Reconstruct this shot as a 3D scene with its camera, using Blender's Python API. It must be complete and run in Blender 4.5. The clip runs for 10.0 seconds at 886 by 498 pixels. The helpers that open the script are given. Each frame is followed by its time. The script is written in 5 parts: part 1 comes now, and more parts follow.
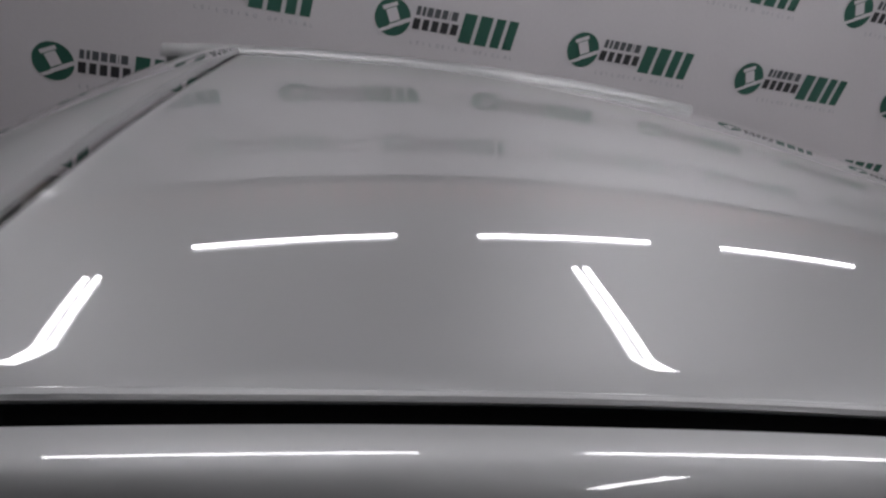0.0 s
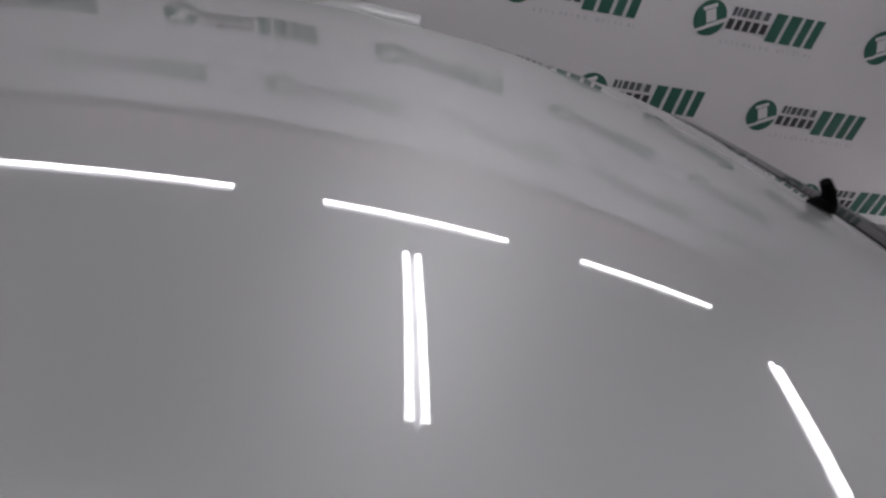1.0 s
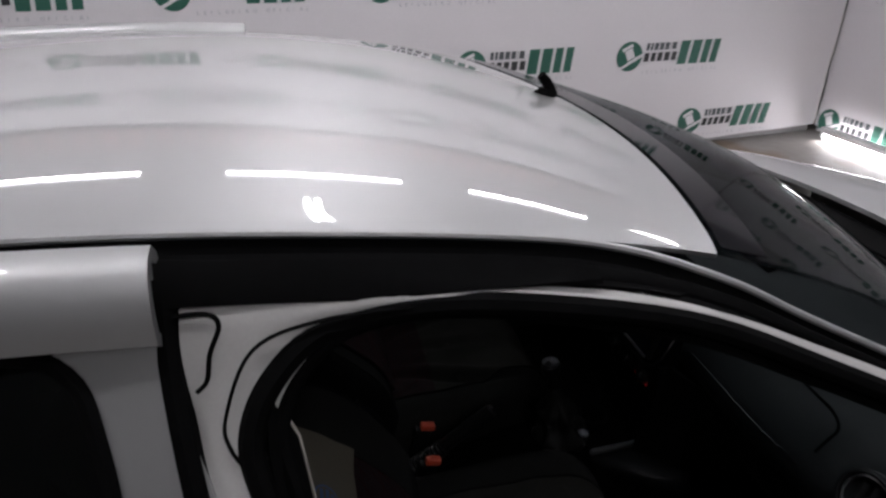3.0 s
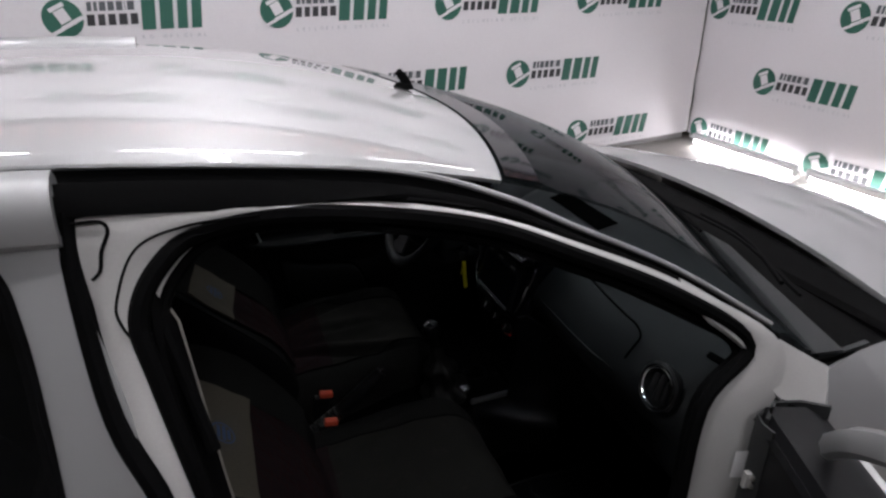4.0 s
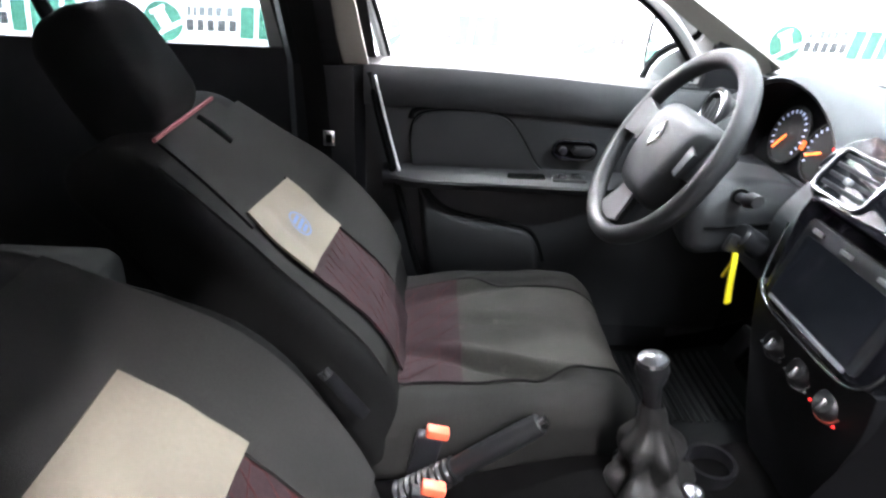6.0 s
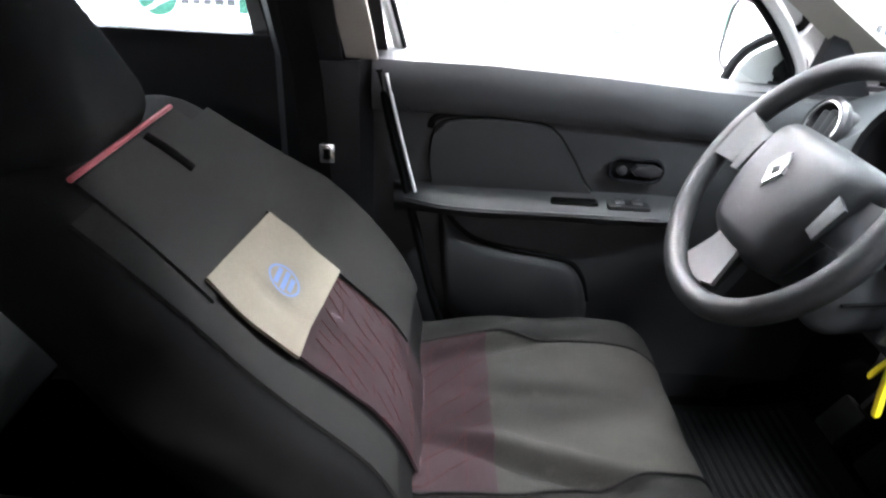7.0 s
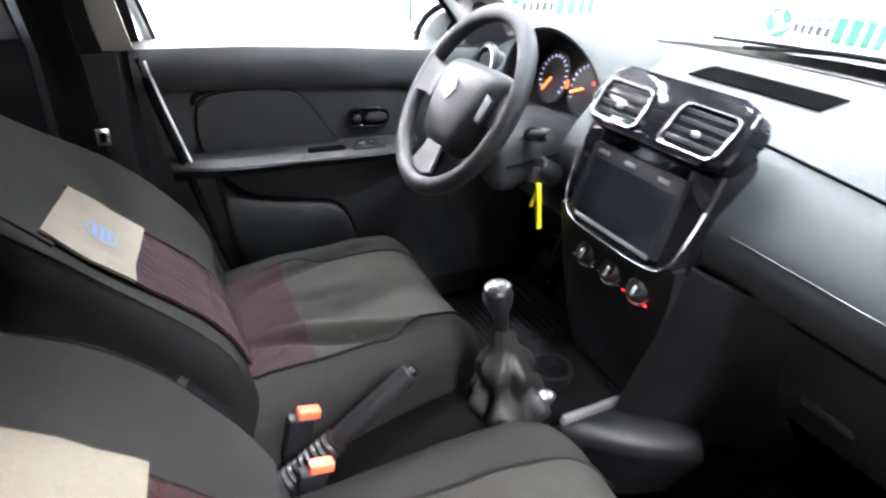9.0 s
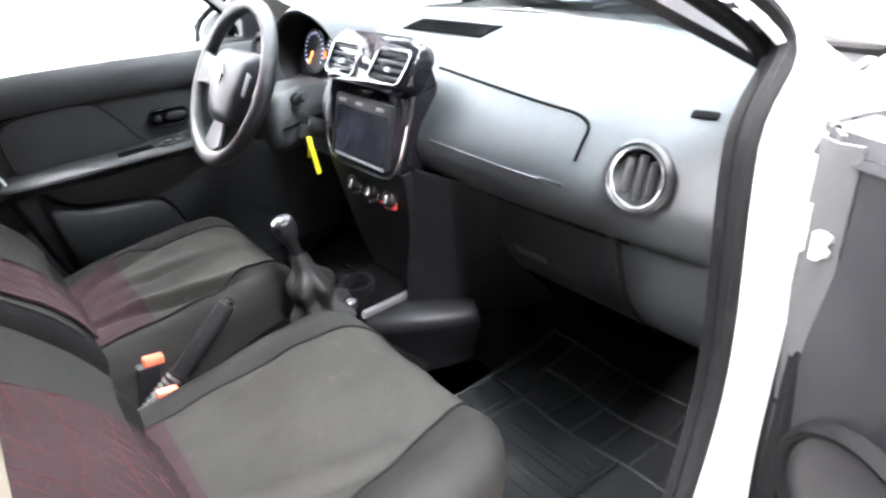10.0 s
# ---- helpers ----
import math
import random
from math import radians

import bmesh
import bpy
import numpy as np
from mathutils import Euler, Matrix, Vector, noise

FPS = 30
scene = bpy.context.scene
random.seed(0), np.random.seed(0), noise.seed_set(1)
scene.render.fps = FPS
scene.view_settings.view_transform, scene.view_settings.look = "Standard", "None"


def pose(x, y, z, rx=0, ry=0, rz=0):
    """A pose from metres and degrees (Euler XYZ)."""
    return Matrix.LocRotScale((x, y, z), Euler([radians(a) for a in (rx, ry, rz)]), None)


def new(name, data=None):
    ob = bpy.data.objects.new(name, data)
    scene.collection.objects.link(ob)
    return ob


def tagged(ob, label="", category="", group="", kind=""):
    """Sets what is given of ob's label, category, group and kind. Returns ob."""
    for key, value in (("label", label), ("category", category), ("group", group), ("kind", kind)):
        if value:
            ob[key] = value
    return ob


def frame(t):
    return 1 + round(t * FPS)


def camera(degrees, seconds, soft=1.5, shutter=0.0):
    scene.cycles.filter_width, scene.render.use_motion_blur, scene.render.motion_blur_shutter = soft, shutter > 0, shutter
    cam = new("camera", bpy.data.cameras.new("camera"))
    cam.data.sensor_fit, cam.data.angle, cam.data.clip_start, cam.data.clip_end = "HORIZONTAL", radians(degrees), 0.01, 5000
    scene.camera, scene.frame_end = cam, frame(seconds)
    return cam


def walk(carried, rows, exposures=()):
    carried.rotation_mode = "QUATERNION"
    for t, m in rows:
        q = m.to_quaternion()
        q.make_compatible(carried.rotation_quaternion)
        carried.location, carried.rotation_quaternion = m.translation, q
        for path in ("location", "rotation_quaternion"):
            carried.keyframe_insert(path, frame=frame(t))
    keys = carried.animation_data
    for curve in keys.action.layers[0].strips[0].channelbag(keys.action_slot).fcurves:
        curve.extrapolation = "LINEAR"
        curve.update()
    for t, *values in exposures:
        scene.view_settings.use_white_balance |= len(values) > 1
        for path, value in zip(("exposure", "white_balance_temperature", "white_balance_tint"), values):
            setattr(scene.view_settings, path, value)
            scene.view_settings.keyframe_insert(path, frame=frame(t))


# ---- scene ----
import functools

cam = camera(71.2, 10.0, 2.4, 0.25)


def view(x, y, z, yaw, pitch, roll):
    """Camera pose: heading, tilt and lean in degrees."""
    return pose(x, y, z, 0, 0, yaw) @ pose(0, 0, 0, 90 + pitch) @ pose(0, 0, 0, 0, 0, -roll)


PATH = [
    (0.0, view(-1.095, -0.816, 1.724, -11.00, -24.23, -11.15)),
    (0.5, view(-0.679, -0.701, 1.695, -8.26, -26.51, -11.19)),
    (1.0, view(-0.328, -0.676, 1.726, -8.41, -28.79, -11.31)),
    (1.5, view(-0.039, -0.710, 1.740, -7.16, -31.40, -11.75)),
    (2.0, view(0.024, -0.743, 1.723, -6.26, -32.04, -8.01)),
    (2.5, view(-0.087, -0.877, 1.723, -7.92, -29.84, -2.93)),
    (2.9, view(-0.133, -1.006, 1.738, -11.36, -28.24, -0.25)),
    (3.2, view(-0.144, -1.122, 1.739, -14.16, -26.77, 1.28)),
    (4.3, view(-0.078, -1.313, 1.682, -20.82, -24.83, -0.05)),
    (4.5, view(-0.060, -1.235, 1.614, -19.31, -24.31, -0.26)),
    (4.8, view(0.002, -1.092, 1.511, -14.88, -24.56, -0.25)),
    (5.0, view(0.022, -1.012, 1.460, -11.55, -24.69, -0.85)),
    (5.2, view(0.022, -0.923, 1.410, -9.03, -25.23, -1.60)),
    (5.5, view(0.044, -0.812, 1.346, -4.17, -25.69, -1.65)),
    (7.0, view(0.008, -0.336, 1.304, -1.56, -29.02, -3.49)),
    (7.5, view(0.023, -0.260, 1.277, -10.23, -28.74, -3.43)),
    (8.0, view(-0.028, -0.336, 1.294, -17.56, -28.42, -3.46)),
    (8.5, view(-0.067, -0.479, 1.303, -21.95, -27.85, -3.43)),
    (9.0, view(-0.064, -0.648, 1.305, -25.38, -27.60, -1.96)),
    (9.5, view(-0.024, -0.872, 1.290, -28.99, -28.01, 2.75)),
    (9.8, view(-0.020, -0.963, 1.293, -32.60, -28.40, 5.21)),
    (10.0, view(-0.034, -0.996, 1.310, -36.15, -28.66, 6.13)),
]
EXPOSURES = [(0.0, -1.45), (1.0, -1.55), (2.2, -1.5), (2.6, -1.15), (3.2, -0.35), (4.3, -0.05), (4.6, 0.3), (4.8, 0.8), (5.0, 1.9), (5.2, 3.2), (5.5, 4.75), (6.8, 5.3), (8.0, 5.25), (9.0, 5.42), (10.0, 5.65)]
walk(cam, PATH, EXPOSURES)

# ---- world: a closed hall, lit by its tubes; a trace of sky stays outside ----
world = bpy.data.worlds.new("hall_world")
world.use_nodes = True
world.node_tree.nodes["Background"].inputs[0].default_value = (0.6, 0.65, 0.7, 1)
world.node_tree.nodes["Background"].inputs[1].default_value = 0.05
scene.world = world
TUBE_GLOW = 60.0
CEILING = 4.0
TUBE_Z = 3.168
WALL_TURN = radians(3.66)
MID = 0.03  # the car's centre line in y


# ---- materials ----
def material(name, color, rough=0.5, metal=0.0, vary=0.12, grain=40.0, blotch=3.0, bump=0.0, bump_scale=200.0, coat=0.0,
             coat_rough=0.03, spec=0.5, rough_vary=0.08, dirt=None, sheen=0.0):
    m = bpy.data.materials.new(name)
    m.use_nodes = True
    t = m.node_tree
    n, l = t.nodes, t.links
    b = n["Principled BSDF"]
    co = n.new("ShaderNodeTexCoord")
    fine, big = n.new("ShaderNodeTexNoise"), n.new("ShaderNodeTexNoise")
    fine.inputs["Scale"].default_value, big.inputs["Scale"].default_value = grain, blotch
    fine.inputs["Detail"].default_value, big.inputs["Detail"].default_value = 4, 3
    for q in (fine, big):
        l.new(co.outputs["Object"], q.inputs["Vector"])
    add = n.new("ShaderNodeMath")
    add.operation = "ADD"
    l.new(fine.outputs["Fac"], add.inputs[0])
    l.new(big.outputs["Fac"], add.inputs[1])
    val = n.new("ShaderNodeMapRange")
    val.inputs["From Min"].default_value, val.inputs["From Max"].default_value = 0.6, 1.4
    val.inputs["To Min"].default_value, val.inputs["To Max"].default_value = 1 - vary, 1 + vary
    l.new(add.outputs[0], val.inputs["Value"])
    mul = n.new("ShaderNodeVectorMath")
    mul.operation = "SCALE"
    mul.inputs[0].default_value = color
    l.new(val.outputs[0], mul.inputs["Scale"])
    out = mul.outputs[0]
    if dirt:
        spots = n.new("ShaderNodeTexNoise")
        spots.inputs["Scale"].default_value, spots.inputs["Detail"].default_value = dirt[1], 6
        l.new(co.outputs["Object"], spots.inputs["Vector"])
        ramp = n.new("ShaderNodeMapRange")
        ramp.inputs["From Min"].default_value, ramp.inputs["From Max"].default_value = dirt[2], dirt[2] + 0.12
        ramp.inputs["To Max"].default_value = dirt[3]
        l.new(spots.outputs["Fac"], ramp.inputs["Value"])
        mix = n.new("ShaderNodeMix")
        mix.data_type = "RGBA"
        l.new(ramp.outputs[0], mix.inputs["Factor"])
        l.new(out, mix.inputs["A"])
        mix.inputs["B"].default_value = (*dirt[0], 1)
        out = mix.outputs["Result"]
    l.new(out, b.inputs["Base Color"])
    rr = n.new("ShaderNodeMapRange")
    rr.inputs["From Min"].default_value, rr.inputs["From Max"].default_value = 0.3, 0.7
    rr.inputs["To Min"].default_value, rr.inputs["To Max"].default_value = max(0.02, rough - rough_vary), min(1, rough + rough_vary)
    l.new(big.outputs["Fac"], rr.inputs["Value"])
    l.new(rr.outputs[0], b.inputs["Roughness"])
    b.inputs["Metallic"].default_value = metal
    b.inputs["Specular IOR Level"].default_value = spec
    b.inputs["Coat Weight"].default_value, b.inputs["Coat Roughness"].default_value = coat, coat_rough
    b.inputs["Coat IOR"].default_value = 1.62 if coat >= 1 else 1.5
    b.inputs["Sheen Weight"].default_value = sheen
    if bump:
        tex = n.new("ShaderNodeTexNoise")
        tex.inputs["Scale"].default_value, tex.inputs["Detail"].default_value = bump_scale, 3
        l.new(co.outputs["Object"], tex.inputs["Vector"])
        bp = n.new("ShaderNodeBump")
        bp.inputs["Strength"].default_value, bp.inputs["Distance"].default_value = bump, 0.002
        l.new(tex.outputs["Fac"], bp.inputs["Height"])
        l.new(bp.outputs[0], b.inputs["Normal"])
    return m


def glow(name, color, strength):
    m = bpy.data.materials.new(name)
    m.use_nodes = True
    b = m.node_tree.nodes["Principled BSDF"]
    b.inputs["Base Color"].default_value = (*color, 1)
    b.inputs["Emission Color"].default_value = (*color, 1)
    b.inputs["Emission Strength"].default_value = strength
    return m


def glass(name, color, rough=0.0):
    m = bpy.data.materials.new(name)
    m.use_nodes = True
    t = m.node_tree
    t.nodes.clear()
    out, mix = t.nodes.new("ShaderNodeOutputMaterial"), t.nodes.new("ShaderNodeMixShader")
    clear, shine, face = t.nodes.new("ShaderNodeBsdfTransparent"), t.nodes.new("ShaderNodeBsdfGlossy"), t.nodes.new("ShaderNodeLayerWeight")
    power, scale = t.nodes.new("ShaderNodeMath"), t.nodes.new("ShaderNodeMath")
    power.operation, scale.operation = "POWER", "MULTIPLY_ADD"
    power.inputs[1].default_value, scale.inputs[1].default_value, scale.inputs[2].default_value = 8.0, 0.50, 0.030
    clear.inputs[0].default_value = (*color, 1)
    shine.inputs["Roughness"].default_value = rough
    face.inputs["Blend"].default_value = 0.5
    t.links.new(face.outputs["Facing"], power.inputs[0])
    t.links.new(power.outputs[0], scale.inputs[0])
    t.links.new(scale.outputs[0], mix.inputs[0])
    t.links.new(clear.outputs[0], mix.inputs[1])
    t.links.new(shine.outputs[0], mix.inputs[2])
    t.links.new(mix.outputs[0], out.inputs[0])
    return m


PAINT = material("silver_paint", (0.50, 0.504, 0.51), 0.53, 0.92, 0.03, 900, 2, coat=1.0, coat_rough=0.0, rough_vary=0.02)
PAINT_IN = material("silver_paint_inner", (0.50, 0.492, 0.485), 0.42, 0.10, 0.06, 300, 5, coat=0.6, coat_rough=0.08)
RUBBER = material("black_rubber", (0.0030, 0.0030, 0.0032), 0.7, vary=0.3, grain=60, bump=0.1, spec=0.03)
# Bare silver of the open door's edges, with dimmer light put into its colour.
DIM_SILVER = material("dimmed_door_silver", (0.026, 0.027, 0.028), 0.6, vary=0.15, grain=80, blotch=8, bump=0.1, spec=0.2)
BAND = material("printed_glass_band", (0.004, 0.004, 0.006), 0.06, vary=0.1, spec=0.18)
# Glossless black: the dark depth of openings is put into the colour.
SLOT = material("opening_shade_black", (0.003, 0.003, 0.003), 1.0, vary=0.1, spec=0.0)
SATIN = material("satin_black", (0.008, 0.008, 0.009), 0.4, vary=0.2, spec=0.35)
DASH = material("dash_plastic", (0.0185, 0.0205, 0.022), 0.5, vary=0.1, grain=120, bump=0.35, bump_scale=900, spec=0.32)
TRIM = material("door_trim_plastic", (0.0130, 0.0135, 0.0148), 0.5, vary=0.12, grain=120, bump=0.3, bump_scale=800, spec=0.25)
# Trim plastic lightened: light falling on the door is put into its colour.
DOOR_TRIM = material("brightened_door_plastic", (0.0160, 0.0164, 0.0176), 0.5, vary=0.12, grain=120, bump=0.3, bump_scale=800, spec=0.25)
ROLL = material("brightened_door_top", (0.030, 0.031, 0.033), 0.5, vary=0.1, grain=120, bump=0.3, bump_scale=800, spec=0.25)
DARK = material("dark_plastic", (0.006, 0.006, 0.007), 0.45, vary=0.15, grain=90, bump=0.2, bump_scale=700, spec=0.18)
PIANO = material("gloss_black", (0.005, 0.005, 0.0065), 0.10, vary=0.1, spec=0.36)
SCREEN = material("screen_glass", (0.005, 0.0055, 0.007), 0.12, vary=0.2)
CHROME = material("satin_chrome", (0.75, 0.76, 0.78), 0.18, 1.0, 0.04, 100, 5)
ALU = material("silver_plastic", (0.19, 0.19, 0.195), 0.35, 0.6, 0.05, 100, 5)
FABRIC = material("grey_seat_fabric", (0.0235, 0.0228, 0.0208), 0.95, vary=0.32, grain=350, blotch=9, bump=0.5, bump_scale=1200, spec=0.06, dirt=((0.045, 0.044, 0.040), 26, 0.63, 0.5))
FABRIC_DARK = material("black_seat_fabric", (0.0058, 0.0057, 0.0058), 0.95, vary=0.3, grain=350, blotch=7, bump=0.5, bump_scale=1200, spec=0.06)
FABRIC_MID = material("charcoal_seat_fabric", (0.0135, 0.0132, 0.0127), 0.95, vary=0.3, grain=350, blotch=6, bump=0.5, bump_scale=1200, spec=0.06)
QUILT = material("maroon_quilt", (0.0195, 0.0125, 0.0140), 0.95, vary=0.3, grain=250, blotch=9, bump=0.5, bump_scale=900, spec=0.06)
THREAD = material("red_thread", (0.032, 0.0085, 0.0085), 0.9, vary=0.2, spec=0.06)
PIPING = material("red_piping", (0.17, 0.022, 0.03), 0.7, vary=0.2)
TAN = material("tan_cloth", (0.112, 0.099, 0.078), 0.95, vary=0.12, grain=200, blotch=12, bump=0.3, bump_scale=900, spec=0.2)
BLUE = material("blue_print", (0.055, 0.095, 0.21), 0.8, vary=0.1)
ORANGE = material("orange_red_plastic", (0.75, 0.10, 0.05), 0.4, vary=0.05)
YELLOW = material("yellow_plastic", (0.75, 0.62, 0.02), 0.45, vary=0.08)
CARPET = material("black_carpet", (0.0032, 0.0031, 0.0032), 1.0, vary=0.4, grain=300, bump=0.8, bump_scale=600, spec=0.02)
# Paler rubber for mat ridges, with their glare put into the colour.
MAT_RIDGE = material("glare_rubber_ridge", (0.0055, 0.0057, 0.0060), 0.6, vary=0.5, grain=60, blotch=10, spec=0.2)
MAT_RUBBER = material("rubber_mat", (0.0042, 0.0046, 0.005), 0.6, vary=0.3, grain=80, dirt=((0.022, 0.021, 0.019), 14, 0.6, 0.4), spec=0.08)
BOOT = material("worn_leather", (0.0095, 0.0092, 0.0092), 0.58, vary=0.35, grain=60, blotch=25, bump=0.5, bump_scale=220, spec=0.4)
KNOB_GREY = material("dull_chrome_knob", (0.10, 0.10, 0.105), 0.24, 0.8, 0.08, 100, 8)
SPOKE_GREY = material("dull_silver_spoke", (0.065, 0.063, 0.066), 0.45, 0.3, 0.08, 90, 8)
LINER = material("headliner_cloth", (0.26, 0.25, 0.235), 0.95, vary=0.08, grain=300, bump=0.3)
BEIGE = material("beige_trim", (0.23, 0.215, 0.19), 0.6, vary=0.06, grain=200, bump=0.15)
CLOTH = material("white_banner_cloth", (0.71, 0.687, 0.715), 0.85, vary=0.03, grain=60, blotch=1.2, bump=0.1, bump_scale=400, spec=0.2)
GREEN = material("green_ink", (0.022, 0.105, 0.075), 0.7, vary=0.05)
BLACK_INK = material("black_ink", (0.03, 0.03, 0.034), 0.7, vary=0.05)
GREY_INK = material("grey_ink", (0.40, 0.40, 0.44), 0.7, vary=0.05)
DARK_INK = material("dark_grey_ink", (0.09, 0.10, 0.11), 0.7, vary=0.05)
FLOOR = material("concrete_floor", (0.31, 0.292, 0.275), 0.6, vary=0.15, grain=12, blotch=0.7, bump=0.3, bump_scale=60, dirt=((0.22, 0.15, 0.09), 1.6, 0.52, 0.7))
PLASTER = material("grey_plaster", (0.30, 0.295, 0.30), 0.9, vary=0.08, grain=15, blotch=0.8, bump=0.2, bump_scale=80)
CEIL = material("ceiling_sheet", (0.17, 0.17, 0.18), 0.7, vary=0.06, grain=10, blotch=0.6)
BRICK = material("pale_red_sheet", (0.66, 0.40, 0.36), 0.8, vary=0.12, grain=14, blotch=2)
TUBE = glow("tube_glow", (0.985, 0.965, 1.0), TUBE_GLOW)
HOUSING = material("white_enamel", (0.75, 0.75, 0.76), 0.4, vary=0.03)
NEEDLE = glow("orange_needle", (1.0, 0.16, 0.02), 0.12)
RED_GLOW = glow("red_glow", (1.0, 0.03, 0.03), 0.06)
DIAL_WHITE = glow("dial_white", (0.55, 0.6, 0.9), 0.03)
KNOB_RING = material("knob_ring_orange", (0.35, 0.07, 0.045), 0.4, vary=0.1)
WINDOW = glass("clear_glass", (0.88, 0.90, 0.90))
SHIELD = glass("windshield_glass", (0.50, 0.53, 0.54))
TINT = glass("tinted_glass", (0.46, 0.50, 0.51))
MIRROR = material("mirror_glass", (0.85, 0.86, 0.87), 0.02, 1.0, 0.0, rough_vary=0.0)
RUST = material("rusty_steel", (0.12, 0.062, 0.035), 0.8, 0.1, 0.5, 60, 20, bump=0.4)
STEEL = material("bare_steel", (0.5, 0.49, 0.47), 0.35, 0.9, 0.15, 40, 8)


# ---- builders ----
def part(name, bm, mat, parent=None, label="", smooth=True, angle=40):
    me = bpy.data.meshes.new(name)
    bmesh.ops.recalc_face_normals(bm, faces=bm.faces)
    bm.to_mesh(me)
    bm.free()
    for q in (mat if isinstance(mat, (list, tuple)) else (mat,)):
        me.materials.append(q)
    if smooth:
        me.polygons.foreach_set("use_smooth", [True] * len(me.polygons))
        me.set_sharp_from_angle(angle=radians(angle))
    ob = new(name, me)
    if parent is not None:
        ob.parent = parent
    if label:
        ob["label"] = label
    return ob


def thing(name, label, category, group="", kind=""):
    return tagged(new(name), label, category, group, kind)


def catmull(pts, per=6, closed=False):
    """A smooth line through the points, per steps between two of them."""
    p = [Vector(q) for q in pts]
    n, out = len(p), []
    for i in range(n if closed else n - 1):
        a, b, c, d = (p[(i + k) % n] if closed else p[min(max(i + k, 0), n - 1)] for k in (-1, 0, 1, 2))
        for j in range(per):
            t = j / per
            out.append(0.5 * (2 * b + (c - a) * t + (2 * a - 5 * b + 4 * c - d) * t * t + (3 * b - a - 3 * c + d) * t ** 3))
    if not closed:
        out.append(p[-1].copy())
    return out


def skin(rows, thick=0.0, closed=False, bm=None, slot=0):
    """A sheet through rows of points, with a thickness away from its face."""
    bm = bm or bmesh.new()
    R, C = len(rows), len(rows[0])
    P = [[Vector(q) for q in r] for r in rows]
    top = [[bm.verts.new(q) for q in r] for r in P]

    def quads(g, flip=False):
        for i in range(R - 1):
            for j in range(C if closed else C - 1):
                f = (g[i][j], g[i + 1][j], g[i + 1][(j + 1) % C], g[i][(j + 1) % C])
                bm.faces.new(f[::-1] if flip else f).material_index = slot
    quads(top)
    if thick:
        low = []
        for i in range(R):
            row = []
            for j in range(C):
                du = P[min(i + 1, R - 1)][j] - P[max(i - 1, 0)][j]
                dv = (P[i][(j + 1) % C] - P[i][j - 1]) if closed else (P[i][min(j + 1, C - 1)] - P[i][max(j - 1, 0)])
                nn = du.cross(dv)
                row.append(bm.verts.new(P[i][j] - (nn.normalized() if nn.length > 1e-9 else Vector((0, 0, 1))) * thick))
            low.append(row)
        quads(low, True)
        for i in (0, R - 1):
            for j in range(C if closed else C - 1):
                k = (j + 1) % C
                bm.faces.new((top[i][j], top[i][k], low[i][k], low[i][j])).material_index = slot
        if not closed:
            for j in (0, C - 1):
                for i in range(R - 1):
                    bm.faces.new((top[i][j], low[i][j], low[i + 1][j], top[i + 1][j])).material_index = slot
    return bm


def between(a, b, n):
    return [[Vector(p).lerp(Vector(q), i / n) for p, q in zip(a, b)] for i in range(n + 1)]


def tube(path, r, n=8, closed=False, bm=None, flat=1.0, taper=None):
    """A round or flattened bar along a line of points."""
    bm = bm or bmesh.new()
    P = [Vector(q) for q in path]
    N, rings, up = len(P), [], None
    for i, p in enumerate(P):
        a, b = (P[i - 1], P[(i + 1) % N]) if closed else (P[max(i - 1, 0)], P[min(i + 1, N - 1)])
        d = (b - a).normalized()
        if up is None:
            up = d.orthogonal().normalized()
        up = (up - d * up.dot(d)).normalized()
        side = d.cross(up)
        k = r * (taper(i / max(1, N - 1)) if taper else 1)
        rings.append([bm.verts.new(p + k * (math.cos(q) * up + flat * math.sin(q) * side)) for q in (2 * math.pi * j / n for j in range(n))])
    for i in range(N if closed else N - 1):
        for j in range(n):
            A, B = rings[i], rings[(i + 1) % N]
            bm.faces.new((A[j], A[(j + 1) % n], B[(j + 1) % n], B[j]))
    if not closed:
        bm.faces.new(rings[0][::-1])
        bm.faces.new(rings[-1])
    return bm


def block(size, m=Matrix(), bevel=0.005, seg=2, bm=None, taper=(1, 1)):
    """A box with rounded edges; taper narrows its top."""
    bm = bm or bmesh.new()
    made = bmesh.ops.create_cube(bm, size=1)["verts"]
    for v in made:
        k = (taper[0], taper[1]) if v.co.z > 0 else (1, 1)
        v.co = Vector((v.co.x * size[0] * k[0], v.co.y * size[1] * k[1], v.co.z * size[2]))
    if bevel:
        edges = list({e for v in made for e in v.link_edges})
        got = bmesh.ops.bevel(bm, geom=edges, offset=bevel, segments=seg, affect="EDGES", profile=0.5)
        made = list({v for f in got["faces"] for v in f.verts} | {v for v in made if v.is_valid})
    bmesh.ops.transform(bm, matrix=m, verts=made)
    return bm


def lathe(profile, n=24, m=Matrix(), bm=None):
    """A turned shape: (radius, height) pairs about z."""
    bm = bm or bmesh.new()
    rings = [[bm.verts.new(m @ Vector((r * math.cos(2 * math.pi * j / n), r * math.sin(2 * math.pi * j / n), h))) for j in range(n)] for r, h in profile]
    for a, b in zip(rings, rings[1:]):
        for j in range(n):
            bm.faces.new((a[j], a[(j + 1) % n], b[(j + 1) % n], b[j]))
    bm.faces.new(rings[0][::-1])
    bm.faces.new(rings[-1])
    return bm


